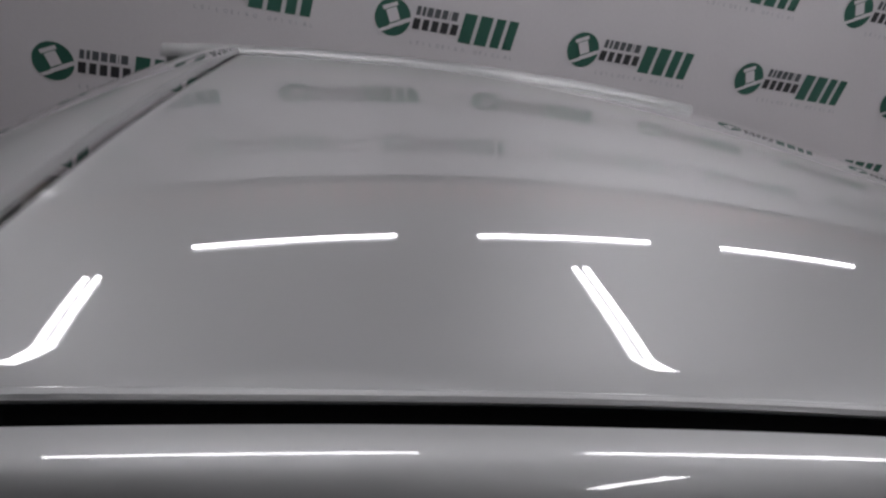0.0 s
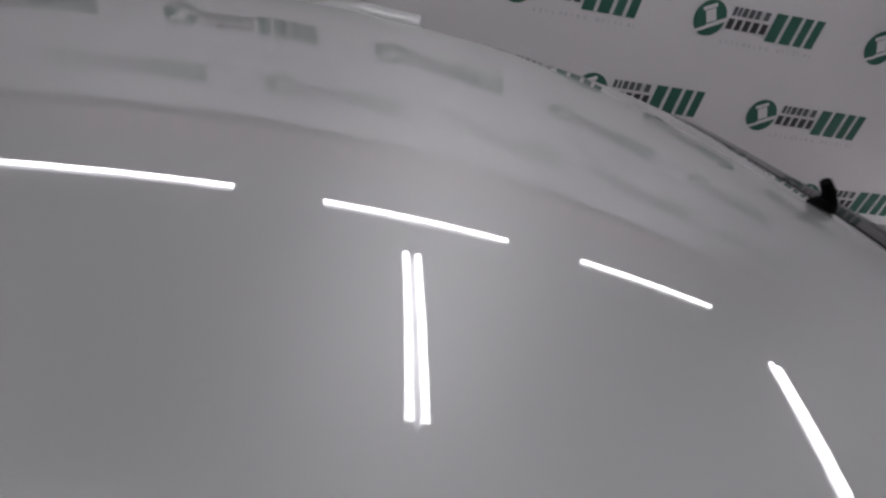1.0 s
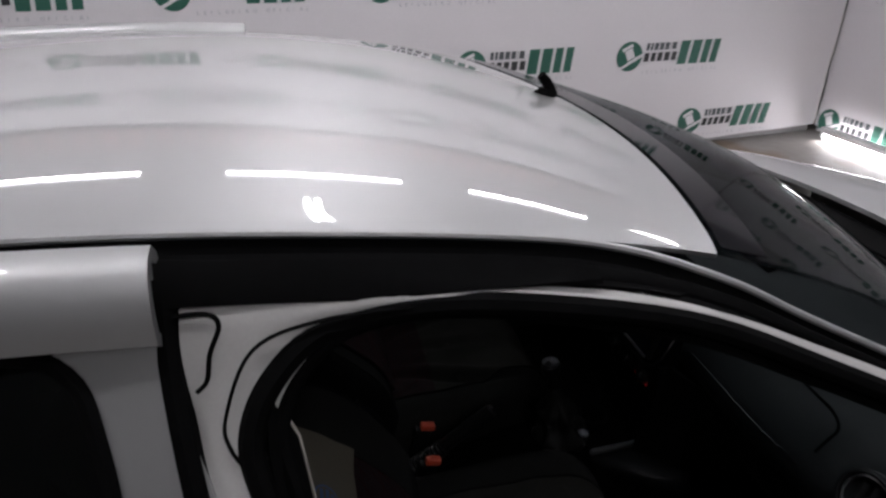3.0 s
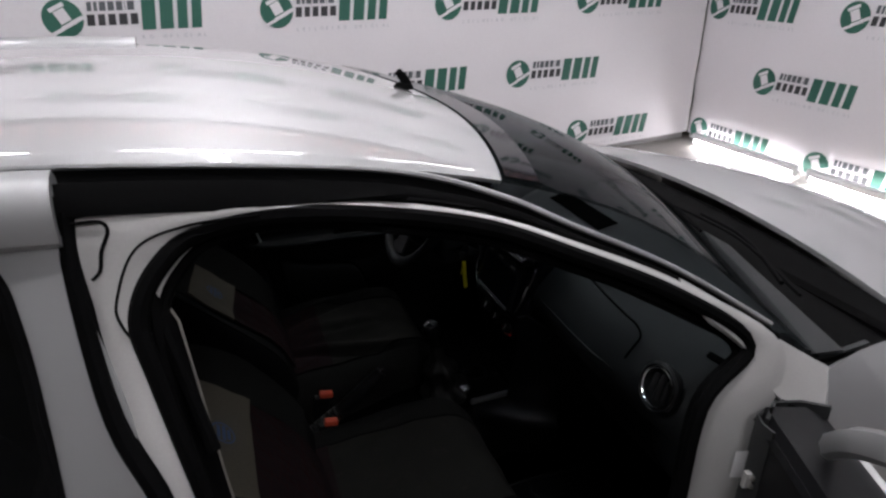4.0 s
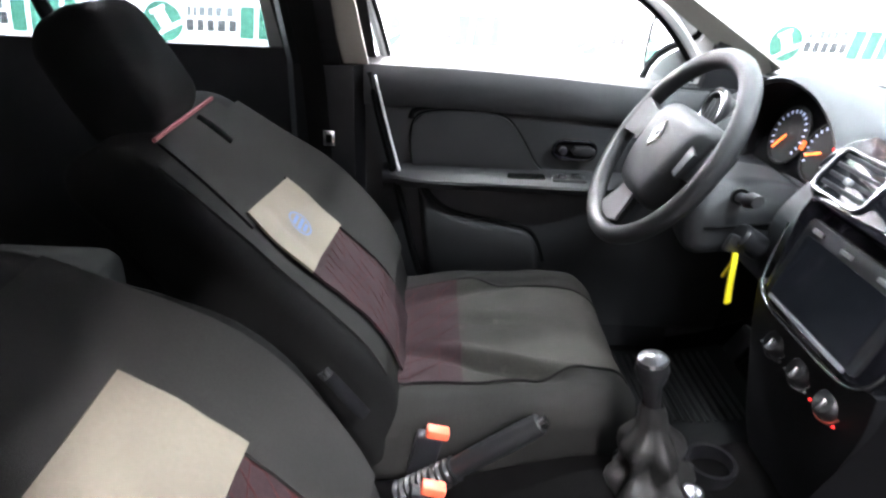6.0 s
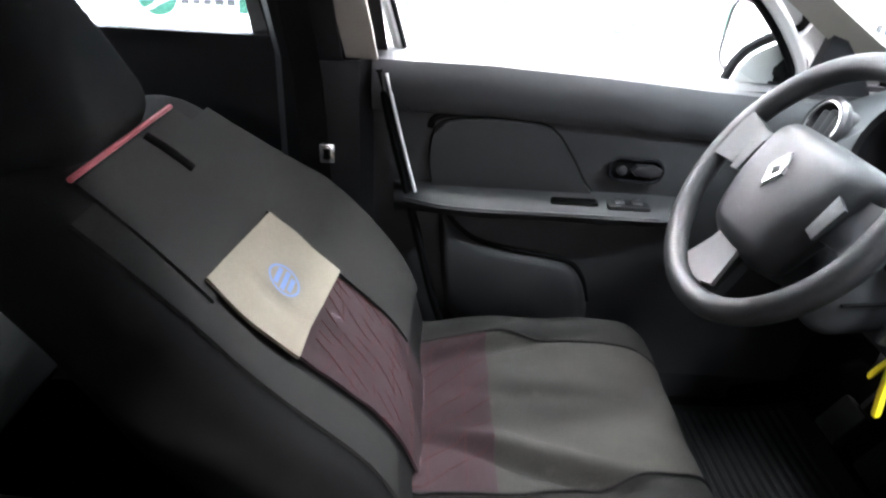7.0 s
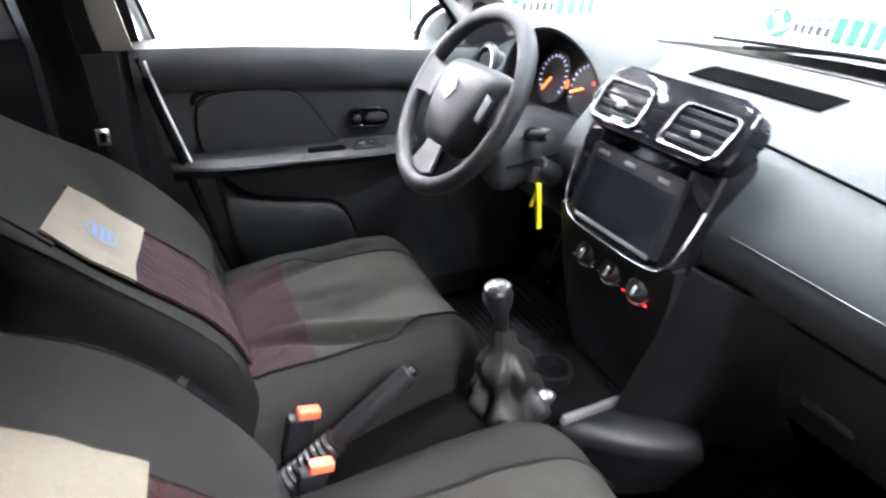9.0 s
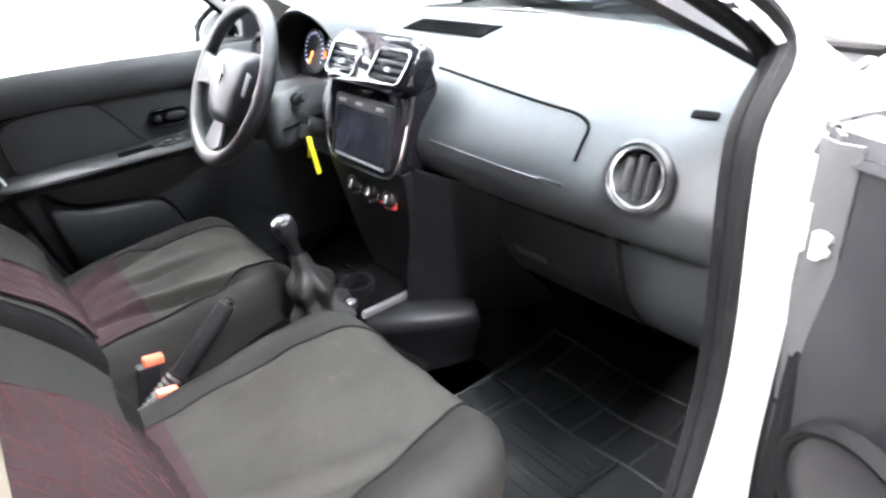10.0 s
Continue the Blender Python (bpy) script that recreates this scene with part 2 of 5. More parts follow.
def prism(outline, depth, m=Matrix(), bevel=0.0, bm=None, seg=2):
    """A flat outline in x, y, given a depth along z."""
    bm = bm or bmesh.new()
    lo = [bm.verts.new((x, y, 0)) for x, y in outline]
    hi = [bm.verts.new((x, y, depth)) for x, y in outline]
    n = len(lo)
    faces = [bm.faces.new(lo[::-1]), bm.faces.new(hi)] + [bm.faces.new((lo[i], lo[(i + 1) % n], hi[(i + 1) % n], hi[i])) for i in range(n)]
    verts = lo + hi
    if bevel:
        got = bmesh.ops.bevel(bm, geom=[e for e in faces[1].edges], offset=bevel, segments=seg, affect="EDGES", profile=0.5)
        verts = list({v for f in got["faces"] for v in f.verts} | {v for v in verts if v.is_valid})
    bmesh.ops.transform(bm, matrix=m, verts=verts)
    return bm


def pad(size, r, shape=None, cuts=12, bm=None):
    """A soft cushion: a box with a wide rounding, then shaped point by point."""
    bm = bm or bmesh.new()
    bmesh.ops.create_cube(bm, size=2)
    bmesh.ops.subdivide_edges(bm, edges=bm.edges[:], cuts=cuts, use_grid_fill=True)
    h = Vector(size) / 2
    for v in bm.verts:
        p = Vector((v.co.x * h.x, v.co.y * h.y, v.co.z * h.z))
        core = Vector([max(-(h[i] - r), min(h[i] - r, p[i])) for i in range(3)])
        d = p - core
        q = core + d.normalized() * r if d.length > 1e-9 else p
        v.co = shape(q) if shape else q
    return bm


def frame_of(origin, ex, ey):
    """A pose from an origin and two directions; z is square to both."""
    ex, ey = Vector(ex).normalized(), Vector(ey)
    ez = ex.cross(ey).normalized()
    ey = ez.cross(ex)
    return Matrix.Translation(origin) @ Matrix((ex, ey, ez)).transposed().to_4x4()


def arc(cx, cy, r, a0, a1, n):
    return [(cx + r * math.cos(radians(a0 + (a1 - a0) * i / n)), cy + r * math.sin(radians(a0 + (a1 - a0) * i / n))) for i in range(n + 1)]


def rounded(w, h, r, n=4, cx=0.0, cy=0.0):
    return [q for sx, sy, a in ((1, 1, 0), (-1, 1, 90), (-1, -1, 180), (1, -1, 270)) for q in arc(cx + sx * (w / 2 - r), cy + sy * (h / 2 - r), r, a, a + 90, n)]


# ---- the hall ----
NORTH_O, NORTH_D = Vector((1.071, 3.466, 0)), Vector((math.cos(WALL_TURN), math.sin(WALL_TURN), 0))
EAST_O, EAST_D = Vector((4.428, 3.547, 0)), Vector((math.sin(WALL_TURN), -math.cos(WALL_TURN), 0))
PITCH, ROW = 1.311, 0.575
BANNER_TOP = 2.92


def ripple(u, z, seed):
    """How far hung cloth stands off its plane: slow folds, and tight ones near its foot."""
    a = noise.noise(Vector((u * 0.55 + seed, z * 0.5, seed))) * 0.035
    b = noise.noise(Vector((u * 0.5 + z * 2.2 + seed, z * 3.5 - u * 0.9, 3.1 + seed))) * 0.03 * max(0.0, 1 - z / 1.1)
    c = noise.noise(Vector((u * 3.0 + seed, z * 0.8, 7.7))) * 0.008
    return a + b + c


def hung(o, d, seed, u, z, lift=0.0):
    n = Vector((d.y, -d.x, 0)) if seed < 5 else Vector((-d.y * -1, d.x * -1, 0))
    return o + d * u + Vector((0, 0, z)) + n * (ripple(u, z, seed) + lift)


def banner(name, o, d, u0, u1, seed, row_z, rows, label):
    """A hung printed banner with its staggered rows of prints, each following the folds."""
    root = thing(name, label, "banner")
    nu = int((u1 - u0) / 0.06)
    foot = lambda u: 0.07 + 0.05 * noise.noise(Vector((u * 0.7, seed, 0)))
    sheet = [[hung(o, d, seed, u0 + (u1 - u0) * i / nu, foot(u0 + (u1 - u0) * i / nu) * (1 - j / 54) + BANNER_TOP * j / 54) for i in range(nu + 1)] for j in range(55)]
    part("cloth", skin(sheet, 0.0), CLOTH, root)
    for k in range(rows):
        first = math.ceil((u0 + 0.15) / PITCH - (0.5 if (k % 2 == 0) == (seed < 5) else 0))
        n = first
        while True:
            u = (n + (0.5 if (k % 2 == 0) == (seed < 5) else 0)) * PITCH
            n += 1
            if u + 0.85 > u1:
                break
            if u - 0.14 < u0:
                continue
            z = row_z + ROW * k
            if z + 0.15 > BANNER_TOP:
                break
            logo(root, o, d, seed, u, z)
    return root


@functools.lru_cache(None)
def glyph(char):
    """Outline points and faces of one capital, 24 mm high, in the built-in font."""
    curve = bpy.data.curves.new("letter", "FONT")
    curve.body, curve.size, curve.resolution_u = char, 0.034, 2
    ob = new("letter", curve)
    me = ob.to_mesh()
    low, left = min(v.co.y for v in me.vertices), min(v.co.x for v in me.vertices)
    pts = [(v.co.x - left, v.co.y - low) for v in me.vertices]
    faces = [tuple(p.vertices) for p in me.polygons]
    ob.to_mesh_clear()
    bpy.data.objects.remove(ob)
    bpy.data.curves.remove(curve)
    return pts, faces


def logo(root, o, d, seed, u, z):
    """A print: a green disc with a pale gavel, and plain bars where the lettering stands."""

    def quad(bm, x0, x1, z0, z1, lift=0.005, skew=0.0):
        nx = max(1, int((x1 - x0) / 0.06))
        for i in range(nx):
            a, b = x0 + (x1 - x0) * i / nx, x0 + (x1 - x0) * (i + 1) / nx
            bm.faces.new([bm.verts.new(hung(o, d, seed, u + x + (skew * (q - z0)), z + q, lift)) for x, q in ((a, z0), (b, z0), (b, z1), (a, z1))])

    def poly(bm, pts, lift):
        bm.faces.new([bm.verts.new(hung(o, d, seed, u + x, z + q, lift)) for x, q in pts])

    def turned(x, y, w, h, ang=25):
        c, s = math.cos(radians(ang)), math.sin(radians(ang))
        return [(x + a * c - b * s, y + a * s + b * c) for a, b in ((-w, -h), (w, -h), (w, h), (-w, h))]
    bm = bmesh.new()
    for i in range(24):
        a, b = 2 * math.pi * i / 24, 2 * math.pi * (i + 1) / 24
        poly(bm, [(0, 0), (0.114 * math.cos(a), 0.114 * math.sin(a)), (0.114 * math.cos(b), 0.114 * math.sin(b))], 0.005)
    disc = part("logo_print", bm, GREEN, root, smooth=False)
    bm = bmesh.new()
    for x, y, w, h in ((0.0, 0.015, 0.034, 0.040), (-0.024, 0.066, 0.048, 0.012), (0.028, -0.038, 0.048, 0.012), (0.078, -0.012, 0.040, 0.012), (-0.055, -0.082, 0.052, 0.010)):
        poly(bm, turned(x, y, w, h), 0.008)
    part("gavel_print", bm, CLOTH, disc, smooth=False)
    bm, x = bmesh.new(), 0.142
    for w in (0.036, 0.03, 0.046, 0.046, 0.046, 0.014, 0.05):
        quad(bm, x, x + w - 0.010, 0.038, 0.092, skew=0.1)
        x += w + 0.002
    tagged(part("upper_line", bm, DARK_INK, disc, smooth=False), kind="stuff")
    bm, x = bmesh.new(), 0.128
    for w in (0.06, 0.055, 0.058, 0.064, 0.06):
        quad(bm, x, x + w - 0.016, -0.048, 0.018, skew=0.1)
        x += w + 0.003
    tagged(part("lower_line", bm, BLACK_INK, disc, smooth=False), kind="stuff")
    x = 0.438
    for w in (0.108, 0.108, 0.088, 0.088):
        bm = bmesh.new()
        quad(bm, x, x + w - 0.026, -0.085, 0.098, skew=0.12)
        part("tall_bar", bm, GREEN, disc, smooth=False)
        x += w
    bm = bmesh.new()
    for i, char in enumerate("LEILOEIRO OFICIAL"):
        if char != " ":
            pts, faces = glyph(char)
            made = [bm.verts.new(hung(o, d, seed, u + 0.13 + 0.0425 * i + x, z - 0.142 + y, 0.005)) for x, y in pts]
            for f in faces:
                bm.faces.new([made[k] for k in f])
    tagged(part("foot_line", bm, GREY_INK, disc, smooth=False), kind="stuff")


def wall_panel(name, a, b, z0, z1, mat, thick, label):
    """An upright wall between two plan points; its thickness lies to the right of a to b."""
    a, b = Vector((*a, 0)), Vector((*b, 0))
    d = (b - a).normalized()
    n = Vector((d.y, -d.x, 0))
    c = (a + b) / 2 + n * thick / 2 + Vector((0, 0, (z0 + z1) / 2))
    m = frame_of(c, d, n)
    bm = block(((b - a).length, thick, z1 - z0), m, 0)
    return tagged(part(name, bm, mat, smooth=False), label, "wall", kind="structure")


corner = Vector((4.42, 3.68, 0))
NW = NORTH_O + NORTH_D * -9.0
SE = EAST_O + EAST_D * 9.5
SW = NW + EAST_D * 9.6
back = Vector((NORTH_D.y * -1, NORTH_D.x, 0)) * 0.08
side_off = NORTH_D * 0.10
wall_panel("wall_north", (corner + back)[:2], (NW + back)[:2], 0, CEILING, PLASTER, 0.2, "plain plastered hall wall behind the hung banner")
wall_panel("wall_east", (SE + side_off)[:2], (corner + side_off + back)[:2], 0.0, CEILING, PLASTER, 0.2, "plain plastered hall wall behind the side banner")
# West and south walls are unseen, added to close the hall's light in.
wall_panel("wall_west", (NW + back)[:2], SW[:2], 0, CEILING, PLASTER, 0.2, "plain plastered end wall, unseen, closing the hall")
wall_panel("wall_south", SW[:2], (SE + side_off)[:2], 0, CEILING, PLASTER, 0.2, "plain plastered long wall, unseen, closing the hall")
fl = bmesh.new()
block((40, 40, 0.2), Matrix.Translation((-1, -1, -0.1)), 0, bm=fl)
tagged(part("floor", fl, FLOOR, smooth=False), "grey concrete hall floor with brown dirt stains", "floor", kind="structure")
ce = bmesh.new()
ribs = []
for i in range(161):
    xx = -12 + i * 0.15
    ribs.append([Vector((xx, yy, CEILING + (0.03 if i % 2 else 0.0))) for yy in (-11, -4, 3, 10)])
tagged(part("ceiling", skin(ribs, -0.02, bm=ce), CEIL, smooth=False), "grey ribbed sheet ceiling of the hall", "ceiling", kind="structure")
banner("printed_banner", NORTH_O, NORTH_D, -8.6, 3.33, 1.0, 0.227, 5, "white cloth banner with green round prints hung on the long wall")
banner("printed_banner", EAST_O, EAST_D, -0.15, 7.8, 6.0, 0.137, 5, "white cloth banner with green round prints hung on the end wall")


def striped_band(o, d, u0, u1, label):
    """Pale red slats in the strip of wall above a banner, over a dark rail."""
    root = thing("slatted_band", label, "wall cladding")
    n = Vector((d.y, -d.x, 0))
    m = frame_of(o + d * (u0 + u1) / 2 + Vector((0, 0, BANNER_TOP + 0.05)) + n * 0.0, d, n)
    part("rail", block((u1 - u0, 0.05, 0.09), m, 0.006), DARK, root)
    u = u0 + 0.1
    me = None
    while u < u1:
        mm = frame_of(o + d * u + Vector((0, 0, BANNER_TOP + 0.23)), d, n)
        if me is None:
            ob = part("slat", block((0.11, 0.03, 0.25), Matrix(), 0.004, 1), BRICK, root)
            me = ob.data
        else:
            ob = new("slat", me)
            ob.parent = root
        ob.matrix_basis = mm
        u += 0.19


striped_band(NORTH_O, NORTH_D, -8.6, 3.3, "pale red slats over a dark rail above the long banner")


def tube_light(centre, turn, length, twin=False, z=None):
    """A hung batten with one bare tube, or two side by side."""
    root = thing("tube_light", "white hanging batten with a bare glowing fluorescent tube", "tube light", "ceiling tube lights")
    root.matrix_basis = Matrix.Translation((*centre, TUBE_Z if z is None else z)) @ Matrix.Rotation(turn, 4, "Z")
    part("housing", block((length, 0.10 if twin else 0.06, 0.05), Matrix.Translation((0, 0, 0.06)), 0.006), HOUSING, root)
    for off in ((-0.035, 0.035) if twin else (0.0,)):
        part("glowing_tube", tube([(-length / 2 + 0.03, off, 0), (length / 2 - 0.03, off, 0)], 0.019, 10), TUBE, root, "glowing white tube")
        for s in (-1, 1):
            part("end_cap", block((0.03, 0.035, 0.06), Matrix.Translation((s * (length / 2 - 0.015), off, 0.02)), 0.004), HOUSING, root)
    if z is None:
        for s in (-1, 1):
            part("hanger_rod", tube([(s * length * 0.35, 0, 0.08), (s * length * 0.35, 0, CEILING - TUBE_Z + 0.02)], 0.005, 6), STEEL, root)
    return root


for xx, yy in ((-1.57, 2.345), (0.195, 2.475), (2.015, 2.645)):
    tube_light((xx, yy), 0.085, 1.30)
    tube_light((xx, -0.72 + 0.04 * xx), 0.04, 1.26, True)
for xx, yy, turn in ((-2.62, 1.30, 0.05), (0.145, 1.32, 0.02), (2.81, 1.49, -0.19)):
    tube_light((xx, yy), math.pi / 2 + turn, 1.36, True)
tube_light((0.195, -2.58), math.pi / 2 + 0.02, 1.36, True)
# tubes that lie along the foot of the end banner
for u in (0.66, 1.92, 3.2):
    c = EAST_O + EAST_D * u
    lying = tube_light((c.x - 0.13, c.y), math.pi / 2 + WALL_TURN, 1.15, z=0.045)
    tagged(lying, "bare glowing tube lamp lying along the foot of a banner", "tube light", "floor tube lights")

# ---- the car: body ----
car = thing("hatchback_car", "silver five-door hatchback with its front passenger door open", "car")


def roof_z(x, y):
    s = abs(y - MID)
    a, b = x + 0.6034, y - MID
    return 1.5486 - 0.0923 * a * a - 0.0213 * a ** 3 - 0.0179 * a ** 4 - 0.0625 * s * s - 0.0222 * b + 0.0468 * b ** 3 - 0.0301 * s ** 4 - 0.0096 * a * s * s - 6.0 * max(0.0, s - 0.55) ** 2


def dent(x, y):
    """The small round dent in the roof."""
    return 0.00115 * math.exp(-((x + 0.008) ** 2 + (y + 0.2515) ** 2) / 0.00023)


def roof_front(y):
    return 0.363 - 0.1052 * ((y - MID) / 0.6) ** 2


def roof_back(y):
    return -1.330 - 0.003 * ((y - MID) / 0.6) ** 2


rows = []
for i in range(221):
    row = []
    for j in range(151):
        y = MID - 0.574 + 1.148 * j / 150
        x = roof_back(y) + (roof_front(y) - roof_back(y)) * i / 220
        row.append(Vector((x, y, roof_z(x, y) - dent(x, y))))
    rows.append(row)
part("roof", skin(rows, 0.006), PAINT, car, "silver roof skin with one small round dent")

# edge line of roof and pillar on the open side, and its mirror
EDGE = [(-1.333, -0.543), (-1.2, -0.543), (-0.9, -0.543), (-0.6, -0.543), (-0.3, -0.543), (0.0, -0.544), (0.15, -0.548)]
EDGE = [(x, y, roof_z(x, y)) for x, y in EDGE] + [(0.268, -0.568, 1.412), (0.355, -0.590, 1.369), (0.524, -0.632, 1.286), (0.69, -0.686, 1.18)]


def flip(p):
    return Vector((p[0], 2 * MID - p[1], p[2] + 0.0125 * abs(p[1] - MID) * min(1, max(0, (p[2] - 1.0) / 0.4))))


edge = catmull(EDGE, 8)
for side in (1, -1):
    sw = (lambda p: Vector(p)) if side == 1 else (lambda p: flip(p) - Vector((0, 0, 0.0185)))
    a = [sw(p + Vector((0, 0.004, 0.0))) for p in edge]
    b = [sw(p + Vector((0, -0.004, -0.020))) for p in edge]
    wid = lambda p: (0.022 if p.x < -0.32 else 0.022 + 0.008 * min(1, (p.x + 0.32) / 0.12)) if p.x < 0.1 else max(0.018, 0.030 - (p.x - 0.1) * 0.05)
    c = [sw(p + Vector((0, -0.012 - (0.9 if p.x < 0.2 else 0.5) * wid(p), -wid(p)))) for p in edge]
    part("roof_gutter", skin([a, b, [q.lerp(r, 0.5) for q, r in zip(b, c)], c], 0.004 * side), RUBBER, car, "black roof gutter strip")
    part("roof_lip", tube([sw(p + Vector((0, 0.001, -0.003))) for p in edge], 0.0045, 8), PAINT, car, "thin bright roof edge")
    part("gutter_seal", tube([b_.lerp(c_, 0.45) + Vector((0, -0.004 * side, 0)) for b_, c_ in zip(b, c)], 0.008, 8, flat=0.6), RUBBER, car, "black rubber weatherstrip")
    if side == -1:
        part("pillar_skin", skin([[q + Vector((0, 0.004, 0.001)) for q in c], [q + Vector((0, 0.03, -0.05)) for q in c]], 0.01), PAINT, car)

OPEN = [(-0.13, -0.591, 1.433), (-0.008, -0.590, 1.436), (0.196, -0.605, 1.396), (0.347, -0.632, 1.335), (0.515, -0.668, 1.253), (0.628, -0.705, 1.164),
        (0.535, -0.726, 1.085), (0.512, -0.742, 0.86), (0.476, -0.747, 0.717), (0.405, -0.752, 0.58), (0.28, -0.755, 0.48), (0.05, -0.755, 0.45),
        (-0.10, -0.752, 0.52), (-0.135, -0.747, 0.75), (-0.155, -0.737, 0.95), (-0.175, -0.716, 1.130), (-0.206, -0.655, 1.283), (-0.215, -0.628, 1.351), (-0.186, -0.605, 1.402)]
OUTER = [(-0.13, -0.588, 1.461), (-0.005, -0.588, 1.449), (0.2, -0.600, 1.410), (0.352, -0.622, 1.351), (0.522, -0.657, 1.270), (0.69, -0.715, 1.155),
         (0.650, -0.750, 1.03), (0.605, -0.768, 0.85), (0.575, -0.775, 0.68), (0.55, -0.785, 0.44), (0.40, -0.79, 0.36), (0.0, -0.79, 0.35),
         (-0.16, -0.79, 0.40), (-0.20, -0.785, 0.72), (-0.215, -0.768, 0.95), (-0.228, -0.728, 1.13), (-0.243, -0.664, 1.268), (-0.266, -0.615, 1.37), (-0.272, -0.588, 1.458)]
o_line, q_line = catmull(OPEN, 6, True), catmull(OUTER, 6, True)
swell = [[a + (Vector((0, -0.006 * math.sin(math.pi * k / 3), 0))) for a in r] for k, r in enumerate(between(o_line, q_line, 3))]
part("door_aperture", skin(swell, -0.02, True), PAINT_IN, car, "bare silver door opening frame")
part("aperture_seal", tube([p + Vector((0, 0.0, 0.0)) for p in o_line], 0.0115, 8, True), RUBBER, car, "black rubber door seal")
inner = [p + Vector((-0.002 if p.x > 0.2 else 0.004, 0.010, -0.002)) for p in o_line]
# Trim plastic in blacker rubber, so the colour carries its shade.
part("aperture_trim", skin([[p + Vector((0, 0.010, 0)) for p in o_line], inner, [p + Vector((0, 0.012, 0)) for p in inner]], 0.004, True), RUBBER, car, "inner pillar trim, blackened as in shade")
flip_o = [flip(p) for p in o_line]
flip_q = [flip(p) for p in q_line]
part("door_aperture", skin(between(flip_o, flip_q, 2), 0.02, True), PAINT_IN, car)
part("aperture_seal", tube(flip_o, 0.011, 8, True), RUBBER, car)
for side in (1, -1):
    sw = (lambda p: Vector(p)) if side == 1 else flip
    part("pillar_foot", skin([catmull([sw(p) for p in q], 5) for q in (
        [(0.52, -0.650, 1.276), (0.60, -0.676, 1.225), (0.70, -0.704, 1.155), (0.80, -0.728, 1.092)],
        [(0.52, -0.662, 1.262), (0.61, -0.692, 1.205), (0.69, -0.722, 1.125), (0.775, -0.752, 1.065)],
        [(0.56, -0.690, 1.215), (0.63, -0.716, 1.150), (0.672, -0.742, 1.08), (0.745, -0.778, 1.02)])], 0.008 * side), PAINT_IN, car, "silver foot of the windshield pillar")
# Black bar added to stand for the shade between pillar and door.
gap = [q + Vector((0.012, -0.020, 0)) for q in q_line if q.x > 0.5 and 0.4 < q.z < 1.09]
part("hinge_gap_shade", tube(gap, 0.015, 8), RUBBER, car, "black bar for the shade in the hinge gap")
header = []
for k in range(21):
    x = -0.285 + 0.40 * k / 20
    top = Vector((x, -0.570, roof_z(x, -0.543) - 0.016))
    header.append([top, Vector((x, -0.582, top.z - 0.012)), Vector((x, -0.5885, top.z - 0.030 + 0.10 * max(0, x + 0.1)))])
part("roof_header", skin(header, 0.004), RUBBER, car, "black seal under the roof gutter")
upper = [p for p in o_line if p.z > 1.16]
k0 = max(range(len(upper)), key=lambda k: (upper[k] - upper[k - 1]).length)
upper = upper[k0:] + upper[:k0]
inward = lambda p, d, dy: p + Vector((0.12 - p.x if p.x < 0.12 else 0.0, 0, 1.24 - p.z if p.x < 0.3 else -0.12)).normalized() * d + Vector((0, dy, 0))
part("inner_seal", tube([inward(p, 0.024, 0.016) for p in upper], 0.0085, 8), RUBBER, car, "second black rubber seal inside the opening")
sliver = [p for p in upper if p.x < -0.02 and p.z > 1.30]
part("bare_sliver", skin([[inward(p, d, 0.010) for p in sliver] for d in (0.008, 0.013, 0.018)], 0.003), PAINT_IN, car, "bare silver sliver between the two seals")
# sealant lines and the moulded catch on the bare pillar
part("sealant_line", tube(catmull([(-0.07, -0.600, 1.446), (-0.15, -0.602, 1.445), (-0.205, -0.608, 1.428), (-0.232, -0.628, 1.378), (-0.231, -0.637, 1.352), (-0.219, -0.642, 1.327)], 6), 0.0018, 6), RUBBER, car)
part("moulded_recess", tube(catmull([(-0.262, -0.594, 1.461), (-0.236, -0.596, 1.461), (-0.228, -0.600, 1.451), (-0.237, -0.610, 1.432), (-0.241, -0.620, 1.414), (-0.250, -0.624, 1.406)], 6), 0.0022, 6), RUBBER, car)


def side_y(z):
    """How far the body side stands out at a height."""
    ks = ((0.2, 0.78), (0.35, 0.80), (0.6, 0.83), (0.9, 0.815), (1.0, 0.79), (1.13, 0.735), (1.26, 0.672), (1.43, 0.596), (1.51, 0.572))
    for (a, p), (b, q) in zip(ks, ks[1:]):
        if z <= b:
            return p + (q - p) * (z - a) / (b - a)
    return ks[-1][1]


def straight(pts, per):
    """Points spread along a broken line, per steps between two corners."""
    return [Vector(p).lerp(Vector(q), k / per) for p, q in zip(pts, pts[1:]) for k in range(per)] + [Vector(pts[-1])]


def rear_side(side):
    """Rear door and quarter panel of one side: frame round the glass, skin below, glass."""
    sw = (lambda p: Vector(p)) if side == 1 else flip
    door = part("rear_door", skin([[sw((x, -side_y(z) - 0.004, z)) for x in [(-0.19 + (z - 0.9) * -0.03) - 0.055 * k for k in range(17)]] for z in [0.36 + 0.0667 * k for k in range(10)]], 0.02 * side), PAINT, car, "silver rear door skin")
    top = lambda x: roof_z(x, -0.557) - 0.004
    inn = [(-0.32, 1.0), (-0.317, 1.13), (-0.322, 1.26), (-0.330, 1.365), (-0.348, 1.425), (-0.41, 1.446), (-0.60, 1.452), (-0.80, 1.444), (-0.98, 1.415), (-1.06, 1.33), (-1.08, 1.2), (-1.08, 1.0)]
